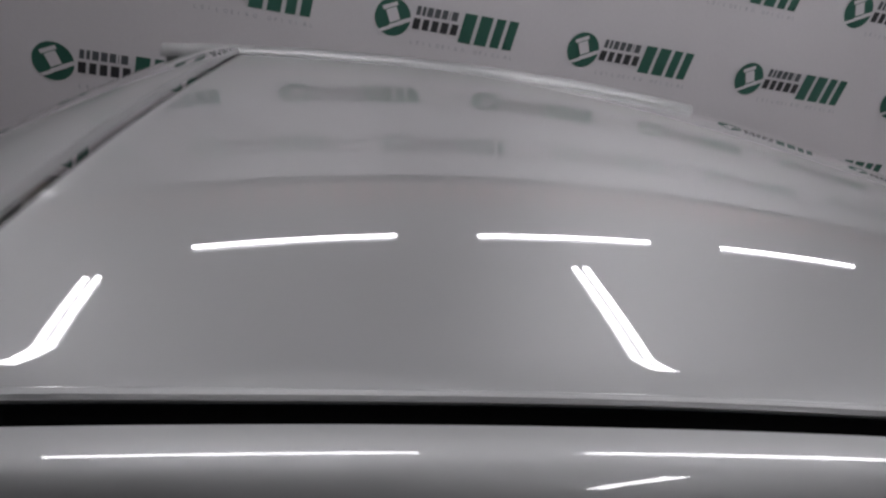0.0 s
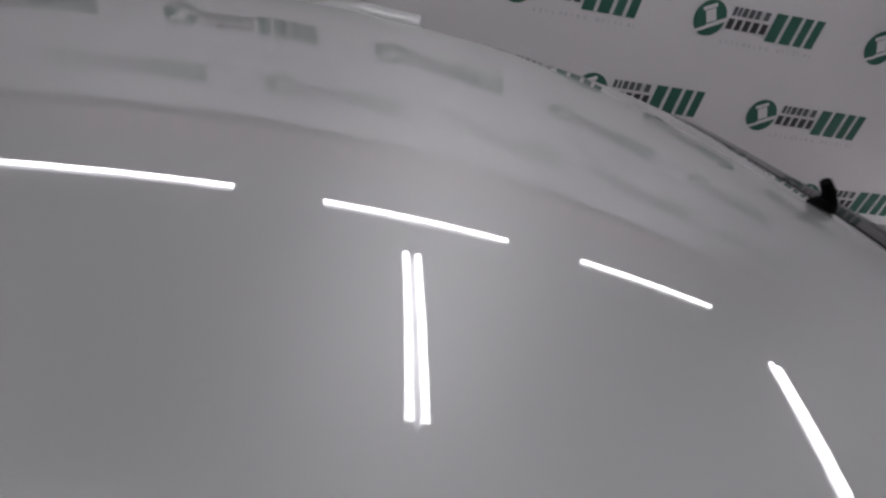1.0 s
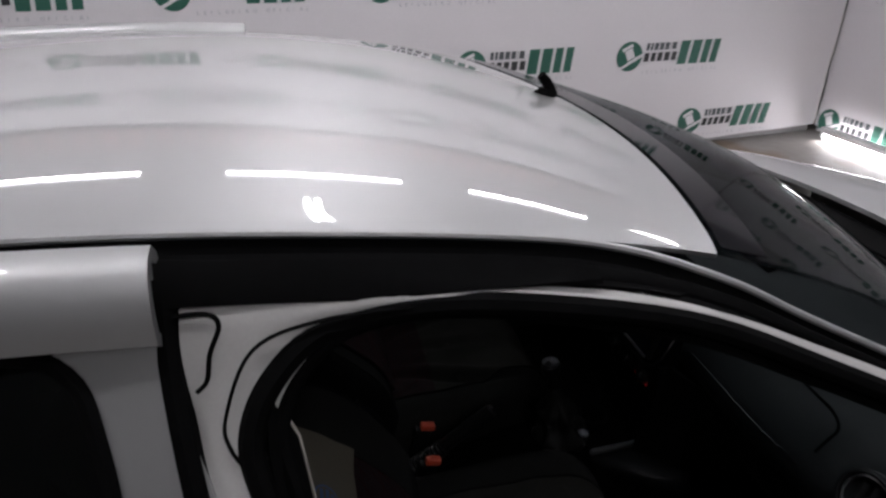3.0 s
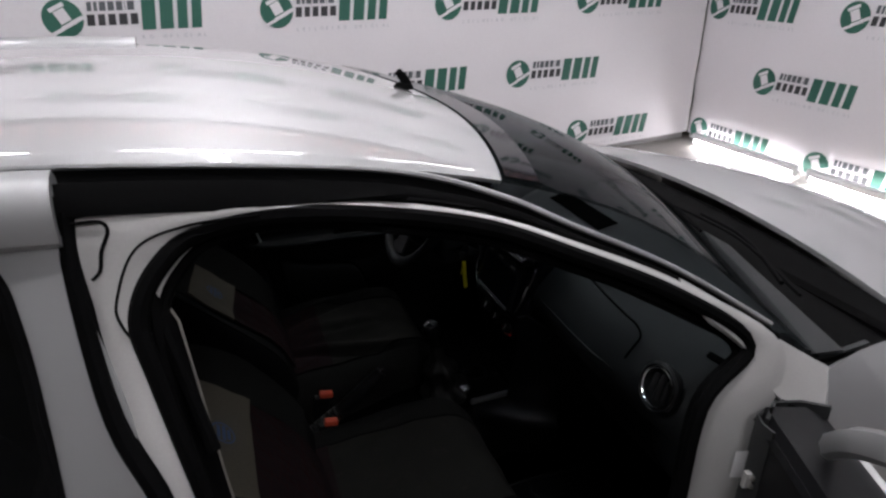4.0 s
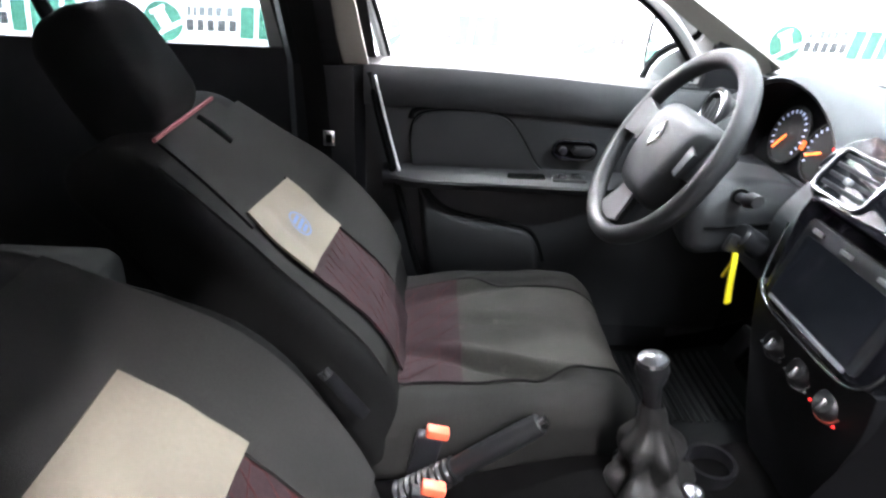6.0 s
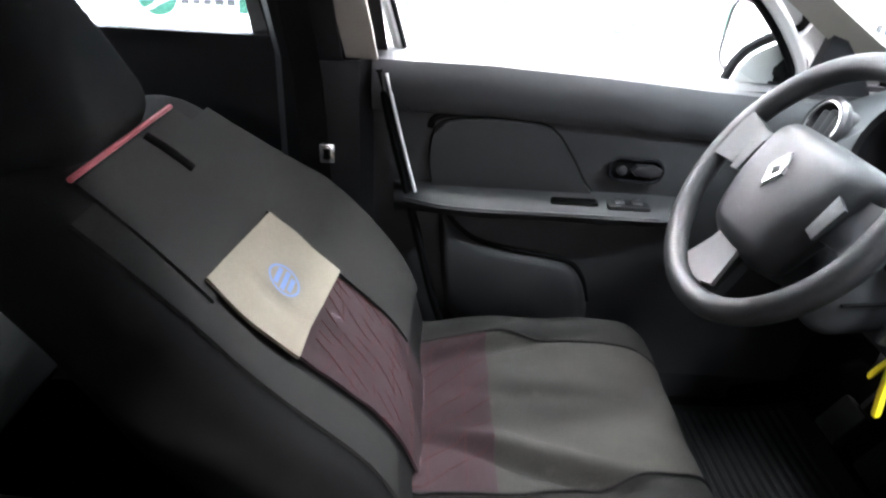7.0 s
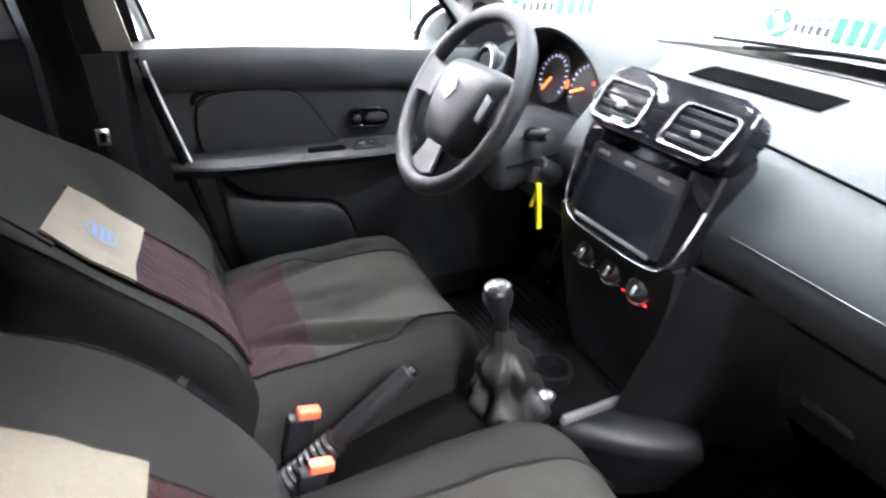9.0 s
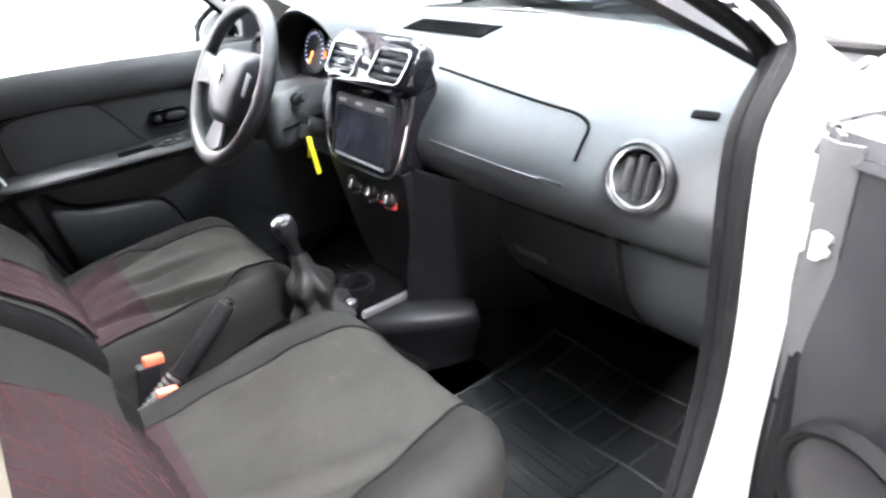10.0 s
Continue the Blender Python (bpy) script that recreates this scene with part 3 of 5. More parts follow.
    out = [(-0.205, 0.955), (-0.222, 1.12), (-0.238, 1.26), (-0.262, 1.38), (-0.274, 1.505), (-0.42, top(-0.42)), (-0.60, top(-0.60)), (-0.80, top(-0.8)), (-1.02, top(-1.02)), (-1.15, 1.40), (-1.16, 1.2), (-1.14, 0.955)]
    to3 = lambda q, d=0.0: [sw((x, -side_y(z) - 0.004 + d, z)) for x, z in q]
    a, b = catmull(to3(inn), 5), straight(to3(out), 5)
    part("window_frame", skin(between(a, b, 4), 0.02 * side), PAINT, door)
    part("window_seal", tube(a, 0.008, 6), RUBBER, door)
    curl = ((-0.026, -0.024), (-0.027, -0.014), (-0.032, -0.009), (-0.038, -0.011), (-0.047, -0.018), (-0.054, -0.030), (-0.0585, -0.046), (-0.060, -0.060), (-0.050, -0.066))
    xs = [-0.272 - 0.0308 * k for k in range(41)]
    part("top_rail", skin([[sw((x, -0.543 + dy, roof_z(x, -0.543) + dz)) for x in xs] for dy, dz in curl], 0.012 * side), PAINT, door, "rounded silver door top rail")
    z0 = 0.96
    pane = [[sw((x, -side_y(z) + 0.014, z)) for x in [-0.30 - 0.8 * k / 12 for k in range(13)]] for z in [z0 + 0.46 * k / 8 for k in range(9)]]
    part("window_pane", skin(pane, 0.004), TINT, door, "dark tinted rear window")
    part("window_divider", tube([sw((-0.77, -side_y(1.0) + 0.008, 1.0)), sw((-0.80, -side_y(1.42) + 0.008, 1.42))], 0.016, 8, flat=0.6), RUBBER, door)
    part("front_edge_seal", tube(catmull([sw(p) for p in [(-0.268, -0.580, 1.47), (-0.270, -0.607, 1.40), (-0.254, -0.674, 1.258), (-0.217, -0.726, 1.158), (-0.200, -0.775, 1.0), (-0.19, -0.812, 0.7)]], 5), 0.012, 8), RUBBER, door)
    quarter = [[sw((x, -side_y(min(z, 1.5)) * (1 - 0.04 * max(0, -1.2 - x)), z)) for x in [-1.06 - 0.1 * k for k in range(8)]] for z in [0.36 + 0.035 * k for k in range(18)]]
    pillar = [[sw((x - 0.25 * (z - 0.95), -side_y(z) + 0.01, z)) for x in [-1.06 - 0.05 * k for k in range(6)]] for z in [0.95 + 0.055 * k for k in range(7)]]
    part("rear_pillar", skin(pillar, 0.02 * side), PAINT, car, "silver rear pillar")
    part("quarter_panel", skin([[q if q.z < 1.01 or q.x < -1.12 else q + Vector((0, 0, 0)) for q in r] for r in quarter], 0.02 * side), PAINT, car, "silver rear quarter panel")


rear_side(1)
rear_side(-1)
tail = [[Vector((roof_back(y) - 0.006 - d, y, roof_z(roof_back(y), y) + 0.002 - 0.18 * d - 1.3 * d * d)) for y in [MID - 0.575 + 1.15 * j / 40 for j in range(41)]] for d in [0.02 * k for k in range(16)]]
part("tailgate_top", skin(tail, 0.012), PAINT, car, "silver top edge of the tailgate with a thin dark gap")
part("tailgate_gap", tube([Vector((roof_back(y) - 0.003, y, roof_z(roof_back(y), y) - 0.006)) for y in [MID - 0.58 + 1.16 * j / 30 for j in range(31)]], 0.005, 6), RUBBER, car)
# Unseen pane, added with a dark tint to keep rear light out.
part("tailgate_glass", skin([[Vector((-1.63 - 0.20 * k / 4, y, 1.31 - 0.26 * k / 4)) for y in [MID - 0.58 + 1.16 * j / 10 for j in range(11)]] for k in range(5)], 0.004), TINT, car, "dark tinted rear window")
part("tailgate", skin([[Vector((-1.83 - 0.08 * k / 6, y, 1.05 - 0.75 * k / 6)) for y in [MID - 0.62 + 1.24 * j / 12 for j in range(13)]] for k in range(7)], 0.03), PAINT, car)

# windshield, cowl and bonnet
WS_TOP = [Vector((roof_front(y) + 0.004, y, roof_z(roof_front(y), y) - 0.004)) for y in [MID - 0.565 + 1.13 * j / 30 for j in range(31)]]
WS_BOT = [Vector(((1.055 - 0.265 * s ** 2.2) if s > 0 else (1.055 - 0.235 * abs(s) ** 1.25), MID + 0.72 * s, 1.095 - 0.01 * s * s)) for s in [-1 + 2 * j / 30 for j in range(31)]]
rows = []
for i in range(13):
    t = i / 12
    rows.append([a.lerp(b, t) + Vector((0.030, 0, 0.042)) * math.sin(math.pi * t) * (1.35 - 0.7 * t) for a, b in zip(WS_TOP, WS_BOT)])
part("windshield", skin(rows, 0.005), SHIELD, car, "clear curved windshield with a dark top band")
part("windshield_band", skin([[p + Vector((0.004, 0, 0.004)) for p in WS_TOP], [a.lerp(b, 0.075) + Vector((0.013, 0, 0.0175)) for a, b in zip(WS_TOP, WS_BOT)]], 0.001), BAND, car, "glossy dark band along the top of the windshield")
cowl_back = [p + Vector((-0.01, 0, -0.006)) for p in WS_BOT]
cowl_front = [Vector((1.195 - 0.07 * ((p.y - MID) / 0.72) ** 2, p.y, p.z - 0.018)) for p in WS_BOT]
part("cowl_panel", skin(between(cowl_back, [q + Vector((0, 0, -0.01)) for q in cowl_front], 4), 0.01), RUBBER, car, "black plastic cowl under the windshield")
hood = []
for i in range(25):
    t = i / 24
    row = []
    for p in cowl_front:
        s = (p.y - MID) / 0.72
        x = p.x + (1.98 - 0.28 * s * s - p.x) * t
        row.append(Vector((x, p.y, p.z + 0.012 - 0.05 * t - 0.17 * t ** 2.6 - 0.02 * s * s + 0.012 * (1 - s * s))))
    hood.append(row)
part("bonnet", skin(hood, 0.012), PAINT, car, "silver bonnet")
part("bonnet_badge_plug", lathe([(0.012, 0), (0.012, 0.006), (0.004, 0.01)], 12, Matrix.Translation((1.52, 0.62, 1.0))), RUBBER, car)
for side in (1, -1):
    sw = (lambda p: Vector(p)) if side == 1 else flip
    fen = [[sw(p) for p in catmull(q, 4)] for q in (
        [(0.79, -0.732, 1.092), (0.95, -0.695, 1.082), (1.3, -0.66, 1.04), (1.75, -0.60, 0.93)],
        [(0.755, -0.775, 1.04), (0.95, -0.765, 1.04), (1.3, -0.76, 0.99), (1.75, -0.70, 0.88)],
        [(0.735, -0.81, 0.85), (0.95, -0.82, 0.85), (1.3, -0.83, 0.82), (1.75, -0.77, 0.75)],
        [(0.715, -0.81, 0.40), (0.95, -0.82, 0.62), (1.3, -0.83, 0.68), (1.75, -0.77, 0.45)])]
    part("fender", skin(fen, 0.012 * side), PAINT, car, "silver front fender")
part("front_bumper", skin([[Vector((1.98 - 0.30 * s * s - 0.02 * k + 0.06 * math.sin(k), MID + 0.74 * s, 0.86 - 0.12 * k)) for s in [-1 + 2 * j / 16 for j in range(17)]] for k in range(6)], 0.03), PAINT, car)


def wiper(y0, y1):
    w = part("wiper", tube(catmull([(1.06, y0, 1.10), (0.985, (y0 + y1) / 2, 1.135), (0.93 - 0.12 * abs(y1), y1, 1.15)], 6), 0.0045, 8), RUBBER, car, "black wiper arm")
    part("blade", tube(catmull([(1.0, y0 + 0.03, 1.118), (0.965, (y0 + y1) / 2, 1.138), (0.92 - 0.12 * abs(y1), y1 + 0.05 * (1 if y1 > y0 else -1), 1.152)], 6), 0.0035, 6), RUBBER, w)


wiper(0.30, -0.25)
wiper(-0.12, -0.55)


def wheel_at(x, side):
    y = MID - side * 0.74
    m = frame_of((x, y, 0.30), (1, 0, 0), (0, 0, 1))
    w = part("wheel", lathe([(0.02, -0.02), (0.19, -0.02), (0.19, 0.02), (0.02, 0.03)], 24, m), ALU, car, "silver wheel")
    part("tyre", lathe([(0.19, -0.09), (0.28, -0.09), (0.30, -0.06), (0.30, 0.06), (0.28, 0.09), (0.19, 0.09)], 32, m), RUBBER, w)


for xx in (1.30, -1.35):
    for s in (1, -1):
        wheel_at(xx, s)
part("underbody", block((3.6, 1.40, 0.16), Matrix.Translation((0.05, MID, 0.28)), 0.03), DARK, car)
# antenna
AX, AY = 0.322, 0.11
AZ = roof_z(AX, AY)
ant = part("antenna", lathe([(0.017, -0.002), (0.016, 0.007), (0.009, 0.015)], 16, Matrix.Translation((AX, AY, AZ)) @ Matrix.Scale(1.5, 4, (1, 0, 0))), RUBBER, car, "short black rubber roof antenna")
part("stub", tube([(AX + 0.010, AY, AZ + 0.006), (AX + 0.002, AY, AZ + 0.024), (AX - 0.012, AY, AZ + 0.040)], 0.010, 8, taper=lambda t: 1.3 - 0.45 * t), RUBBER, ant)

# ---- the car: cabin ----
floor_rows = [[Vector((x, y, 0.36 + 0.10 * max(0, (x - 0.75)) * 4)) for y in [MID - 0.74 + 1.48 * j / 16 for j in range(17)]] for x in [-1.5 + 0.1 * k for k in range(26)]]
part("cabin_floor", skin(floor_rows, 0.02), CARPET, car, "black carpeted cabin floor")
liner = [[Vector((x, y, roof_z(x, y) - 0.035)) for y in [MID - 0.55 + 1.1 * j / 20 for j in range(21)]] for x in [-1.33 + 0.0815 * k for k in range(20)]]
part("headliner", skin(liner, 0.01), LINER, car, "pale cloth headliner")
for side in (1, -1):
    sw = (lambda p: Vector(p)) if side == 1 else flip
    # Passenger-side trim is a darkened copy of the beige one, to hold its shade.
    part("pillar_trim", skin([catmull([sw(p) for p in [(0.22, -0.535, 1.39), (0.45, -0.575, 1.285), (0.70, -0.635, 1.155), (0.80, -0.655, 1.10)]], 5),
                              catmull([sw(p) for p in [(0.20, -0.555, 1.37), (0.43, -0.60, 1.262), (0.66, -0.668, 1.135), (0.76, -0.70, 1.07)]], 5)], 0.012), DARK if side == 1 else BEIGE, car, "windshield pillar trim, darkened as in shade" if side == 1 else "pale windshield pillar trim")

for side in (1, -1):
    sw = (lambda p: Vector(p)) if side == 1 else flip
    part("kick_panel", skin([[sw((x, -0.715, z)) for x in (0.60, 0.75, 0.9, 1.04)] for z in (0.34, 0.6, 0.85, 1.06)], 0.02 * side), DARK, car, "dark footwell side panel")
    part("inner_sill", skin([[sw((x, y, z)) for x in (-1.3, -0.8, -0.3, 0.1, 0.5, 0.7)] for y, z in ((-0.80, 0.35), (-0.79, 0.42), (-0.76, 0.435), (-0.69, 0.43), (-0.67, 0.36))], 0.01), DARK, car, "dark door sill cover")
    part("rocker", skin([[sw((x, y, z)) for x in (-1.2, -0.5, 0.0, 0.7)] for y, z in ((-0.79, 0.42), (-0.80, 0.34), (-0.78, 0.22), (-0.70, 0.20))], 0.01), PAINT, car, "silver rocker panel")
part("cargo_cover", skin([[Vector((x, y, 1.02)) for y in (-0.66, 0.0, 0.72)] for x in (-1.70, -1.4, -1.2)], 0.02), DARK, car, "black parcel shelf")

# -- front seats --


def front_seat(cy, lift, tag_half, label):
    """A reclined front seat in a fabric cover with a tan tag, quilted lower back and red piping."""
    seat = part("front_seat", bmesh.new(), FABRIC_DARK, car, label)
    dz = lift

    def cushion_shape(p):
        x, y, z = p
        up = 0.030 * (abs(y) / 0.25) ** 2.5 * (1 if z > 0 else 0)
        crown = -0.045 * max(0, x - 0.10) ** 2 * 12 if z > 0 else 0
        wrinkle = 0.012 * noise.noise(Vector((x * 6 + cy * 9, y * 5, 1.3))) + 0.005 * noise.noise(Vector((x * 16, y * 14, cy * 5)))
        for y0, slope, x0, long, high in ((-0.085, -0.42, 0.03, 0.13, 0.026), (0.17, 0.25, 0.0, 0.12, 0.018), (-0.02, 0.9, -0.16, 0.05, 0.008), (0.06, -0.15, 0.02, 0.09, 0.008)):
            d = y - y0 - slope * x
            wrinkle += high * (1.0 if cy > 0 else 0.3) * (math.exp(-(d / 0.024) ** 2) - 0.8 * math.exp(-((d + 0.026) / 0.014) ** 2)) * math.exp(-((x - x0) / long) ** 2)
        taper = 1 - 0.08 * max(0, x) / 0.27 - (0.09 if cy > 0 else 0.14) * (max(0, x - 0.06) / 0.21) ** 3
        return Vector((0.135 + (0.014 if cy > 0 else -0.012) + x * (1.04 if cy > 0 else 1.0), cy + y * taper, 0.545 + 1.0 * dz + z + 0.10 * x + up + crown + (wrinkle if z > 0 else 0)))
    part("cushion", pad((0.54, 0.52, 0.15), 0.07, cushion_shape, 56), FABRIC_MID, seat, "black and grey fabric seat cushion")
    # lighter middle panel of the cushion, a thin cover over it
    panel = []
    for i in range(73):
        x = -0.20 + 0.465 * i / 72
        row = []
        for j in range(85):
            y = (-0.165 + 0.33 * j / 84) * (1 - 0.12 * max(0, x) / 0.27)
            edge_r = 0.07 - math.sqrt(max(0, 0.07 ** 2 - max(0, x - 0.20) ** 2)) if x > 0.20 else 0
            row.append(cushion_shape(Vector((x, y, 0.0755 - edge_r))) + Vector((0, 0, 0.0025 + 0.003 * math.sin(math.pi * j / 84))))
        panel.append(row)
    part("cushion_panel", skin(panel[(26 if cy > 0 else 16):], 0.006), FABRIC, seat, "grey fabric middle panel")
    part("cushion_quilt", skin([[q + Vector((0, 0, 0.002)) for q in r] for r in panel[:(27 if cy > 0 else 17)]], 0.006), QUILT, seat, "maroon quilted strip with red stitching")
    sq = bmesh.new()
    n_q = 26 if cy > 0 else 16
    for k in range(7):
        tube([panel[i][max(2, min(82, int(6 + 12 * k + (i - n_q / 2) * 1.35)))] + Vector((0, 0, 0.0030)) for i in range(0, n_q + 1, 2)], 0.0006, 5, bm=sq)
    for i in range(4, n_q, 8):
        tube([panel[i][j] + Vector((0, 0, 0.0030)) for j in range(2, 84, 4)], 0.0006, 5, bm=sq)
    part("cushion_stitching", sq, THREAD, seat, "red stitching")
    seam = [r[0] + Vector((0, 0, 0.001)) for r in panel]
    part("seam", tube(seam, 0.0025, 5), FABRIC_DARK, seat)
    part("seam", tube([r[-1] + Vector((0, 0, 0.001)) for r in panel], 0.0025, 5), FABRIC_DARK, seat)
    # backrest frame: u runs up the back, n out of its face
    def back_at(u, y, n):
        if cy < 0 and u > 0.35:
            u = 0.35 + (u - 0.35) * 0.7
        lean = radians(47 - 12 * max(0, u - 0.25) / 0.25)
        bx, bz = 0.010 - 0.731 * min(u, 0.25), 0.672 + 0.682 * min(u, 0.25)
        if u > 0.25:
            k = u - 0.25
            bx, bz = bx - 0.70 * k, bz + 0.715 * k
        nx, nz = math.cos(lean), math.sin(lean)
        return Vector((bx + nx * n, cy + y, bz + dz + nz * n))

    def wide_at(u):
        return 0.97 + 0.09 * math.exp(-((u - 0.22) / 0.13) ** 2) - 0.20 * max(0, u - 0.28) / 0.28

    def back_shape(p):
        y, u, n = p.x, p.y + 0.225, p.z
        wide = wide_at(u)
        bolster = 0.045 * (abs(y) / 0.25) ** 3 * (1 if n > 0 else 0) * math.exp(-((u - 0.24) / 0.2) ** 2)
        wr = 0.006 * noise.noise(Vector((y * 8, u * 6, cy * 7)))
        crown = -0.6 * max(0, u - 0.42) ** 2 - 2.0 * max(0, 0.12 - u) ** 2
        return back_at(u, y * wide, n - 0.065 + bolster + (wr if n > 0 else 0) + crown)
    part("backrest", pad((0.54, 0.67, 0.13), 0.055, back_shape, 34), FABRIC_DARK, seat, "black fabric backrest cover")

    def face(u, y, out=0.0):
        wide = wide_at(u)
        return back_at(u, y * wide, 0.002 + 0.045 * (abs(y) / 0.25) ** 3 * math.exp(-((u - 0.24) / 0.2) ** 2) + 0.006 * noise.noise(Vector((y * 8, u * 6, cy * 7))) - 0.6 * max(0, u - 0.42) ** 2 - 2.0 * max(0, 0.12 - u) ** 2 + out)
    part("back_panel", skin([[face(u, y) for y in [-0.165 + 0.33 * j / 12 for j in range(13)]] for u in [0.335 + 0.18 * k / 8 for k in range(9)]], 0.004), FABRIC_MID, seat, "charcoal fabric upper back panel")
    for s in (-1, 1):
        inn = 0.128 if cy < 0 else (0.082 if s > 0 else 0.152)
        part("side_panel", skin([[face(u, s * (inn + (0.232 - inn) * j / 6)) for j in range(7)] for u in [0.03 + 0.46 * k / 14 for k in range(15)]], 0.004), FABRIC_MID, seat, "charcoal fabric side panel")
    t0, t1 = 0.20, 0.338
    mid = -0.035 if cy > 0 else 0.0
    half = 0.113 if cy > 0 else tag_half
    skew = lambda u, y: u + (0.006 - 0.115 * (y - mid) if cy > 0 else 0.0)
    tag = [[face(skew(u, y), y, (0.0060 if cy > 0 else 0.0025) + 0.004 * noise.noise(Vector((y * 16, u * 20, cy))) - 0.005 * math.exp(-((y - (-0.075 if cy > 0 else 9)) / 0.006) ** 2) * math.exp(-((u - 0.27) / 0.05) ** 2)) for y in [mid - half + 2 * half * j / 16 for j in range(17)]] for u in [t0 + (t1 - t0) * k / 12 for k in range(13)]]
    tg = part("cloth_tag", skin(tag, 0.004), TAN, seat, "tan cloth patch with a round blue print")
    em = bmesh.new()
    for r0, r1 in ((0.0225, 0.0260),):
        ring = [[face(t0 + 0.07 + r * math.sin(q), mid + r * math.cos(q), 0.0125) for q in [2 * math.pi * i / 24 for i in range(24)]] for r in (r0, r1)]
        skin(ring, 0.0, True, em)
    for k, (w, du) in enumerate(((0.016, 0.0105), (0.019, -0.0015), (0.013, -0.012))):
        skin([[face(t0 + 0.07 + du + d, mid + y, 0.0125) for y in (-w, -w / 3, w / 3, w)] for d in (-0.0035, 0.0035)], 0.0, bm=em)
    part("round_print", em, BLUE, tg, "blue round print")
    quilt = [[face(u * 1.2, y, 0.0012 + 0.002 * abs(math.sin(u * 60)) * abs(math.sin(y * 60))) for y in [mid - 0.9 * half + 1.8 * half * j / 24 for j in range(25)]] for u in [-0.05 + (0.230 if cy > 0 else 0.216) * k / 20 for k in range(21)]]
    ql = part("quilt_panel", skin(quilt, 0.004), QUILT, seat, "maroon quilted lower back with red stitching")
    st = bmesh.new()
    for k in range(10):
        y0 = -0.125 + 0.028 * k
        pts = [face(0.198 * t, mid + 0.89 * half / 0.124 * max(-0.124, min(0.124, y0 + (t - 0.5) * 0.13 + 0.006 * math.sin(t * 9 + k))), 0.0062) for t in [i / 8 for i in range(9)]]
        tube(pts, 0.0007, 5, bm=st)
    for k in range(6):
        u0 = 0.012 + 0.034 * k
        pts = [face(max(0, min(0.198, u0 + 0.02 * math.sin(y * 14 + k))), mid + 0.89 * half / 0.124 * y, 0.0062) for y in [-0.124 + 0.248 * i / 10 for i in range(11)]]
        tube(pts, 0.0006, 5, bm=st)
    part("stitching", st, THREAD, ql, "red zigzag stitching")
    # rear bolster, piping, headrest
    part("red_piping", tube([face(0.522, y, 0.003) for y in [-0.165 + 0.33 * j / 12 for j in range(13)]], 0.0036, 6), PIPING, seat, "red piping along the shoulder")
    part("strap", tube([face(0.512, 0.03, 0.006), face(0.48, 0.033, 0.007), face(0.445, 0.036, 0.006)], 0.007, 6, flat=0.4), RUBBER, seat, "short black strap")
    hx = 0.0 if cy > 0 else 0.04
    hm = lambda p: Vector((-0.455 + hx - 0.50 * p.y + 0.87 * (p.z - 2.0 * max(0, abs(p.x) - 0.05) ** 2), cy + p.x * (1 - 0.15 * max(0, p.y) / 0.1), 1.108 + dz - hx + 0.87 * p.y + 0.5 * p.z))
    part("headrest", pad((0.235, 0.215, 0.12), 0.05, hm, 14), FABRIC_DARK, seat, "black fabric headrest")
    if cy > 0:
        lever = part("recline_lever", tube(catmull([(-0.045, cy - 0.268, 0.645), (-0.075, cy - 0.275, 0.692), (-0.102, cy - 0.278, 0.735)], 5), 0.011, 10, flat=0.6), DARK, seat, "black recline lever")
        part("lever_end", tube([(-0.098, cy - 0.278, 0.729), (-0.106, cy - 0.2785, 0.742)], 0.012, 10, flat=0.7), KNOB_GREY, lever, "bright lever end")
    part("seat_base", block((0.44, 0.42, 0.14), Matrix.Translation((0.12, cy, 0.45)), 0.02), DARK, seat)
    for s in (-1, 1):
        part("rail", block((0.5, 0.03, 0.03), Matrix.Translation((0.12, cy + s * 0.19, 0.375)), 0.005), STEEL, seat)
    return seat


front_seat(0.385, 0.0, 0.128, "reclined driver's seat in a black and grey cover with a tan patch")
front_seat(-0.335, 0.062, 0.135, "reclined passenger seat in a black and grey cover with a tan patch")
# Bench cushion in paler charcoal: the light on it is in the fabric colour.
rear = part("rear_bench", pad((0.46, 1.22, 0.16), 0.06, lambda p: p + Vector((-0.86, MID, 0.60))), FABRIC_MID, car, "black fabric rear bench, cushion lightened as if lit")
part("backrest", pad((0.14, 1.22, 0.56), 0.06, lambda p: p + Vector((-1.14 - 0.35 * p.z, MID, 0.86))), FABRIC_DARK, rear)

# -- buckles between the seats --
for yy, zz, xx in ((0.111, 0.619, 0.071), (0.010, 0.606, 0.064)):
    bk = part("belt_buckle", block((0.042, 0.024, 0.085), Matrix.Translation((xx - 0.020, yy, zz - 0.048)) @ Matrix.Rotation(0.2, 4, "Y"), 0.005), DARK, car, "black seat belt buckle with a red button")
    part("button", block((0.036, 0.020, 0.016), Matrix.Translation((xx, yy, zz - 0.002)) @ Matrix.Rotation(0.2, 4, "Y"), 0.003), ORANGE, bk, "orange red release button")

# -- console, handbrake, gear lever --
con = part("centre_console", skin([catmull([(-0.10, y, z0), (0.10, y, z0 + 0.02), (0.30, y, z1), (0.48, y, z1 + 0.015), (0.62, y, z1 + 0.06)], 5) for y, z0, z1 in
                                   ((-0.055, 0.36, 0.36), (-0.045, 0.47, 0.53), (-0.03, 0.485, 0.555), (0.04, 0.49, 0.56), (0.12, 0.485, 0.555), (0.135, 0.47, 0.53), (0.145, 0.36, 0.36))], 0.006), CARPET, car, "dark centre console")
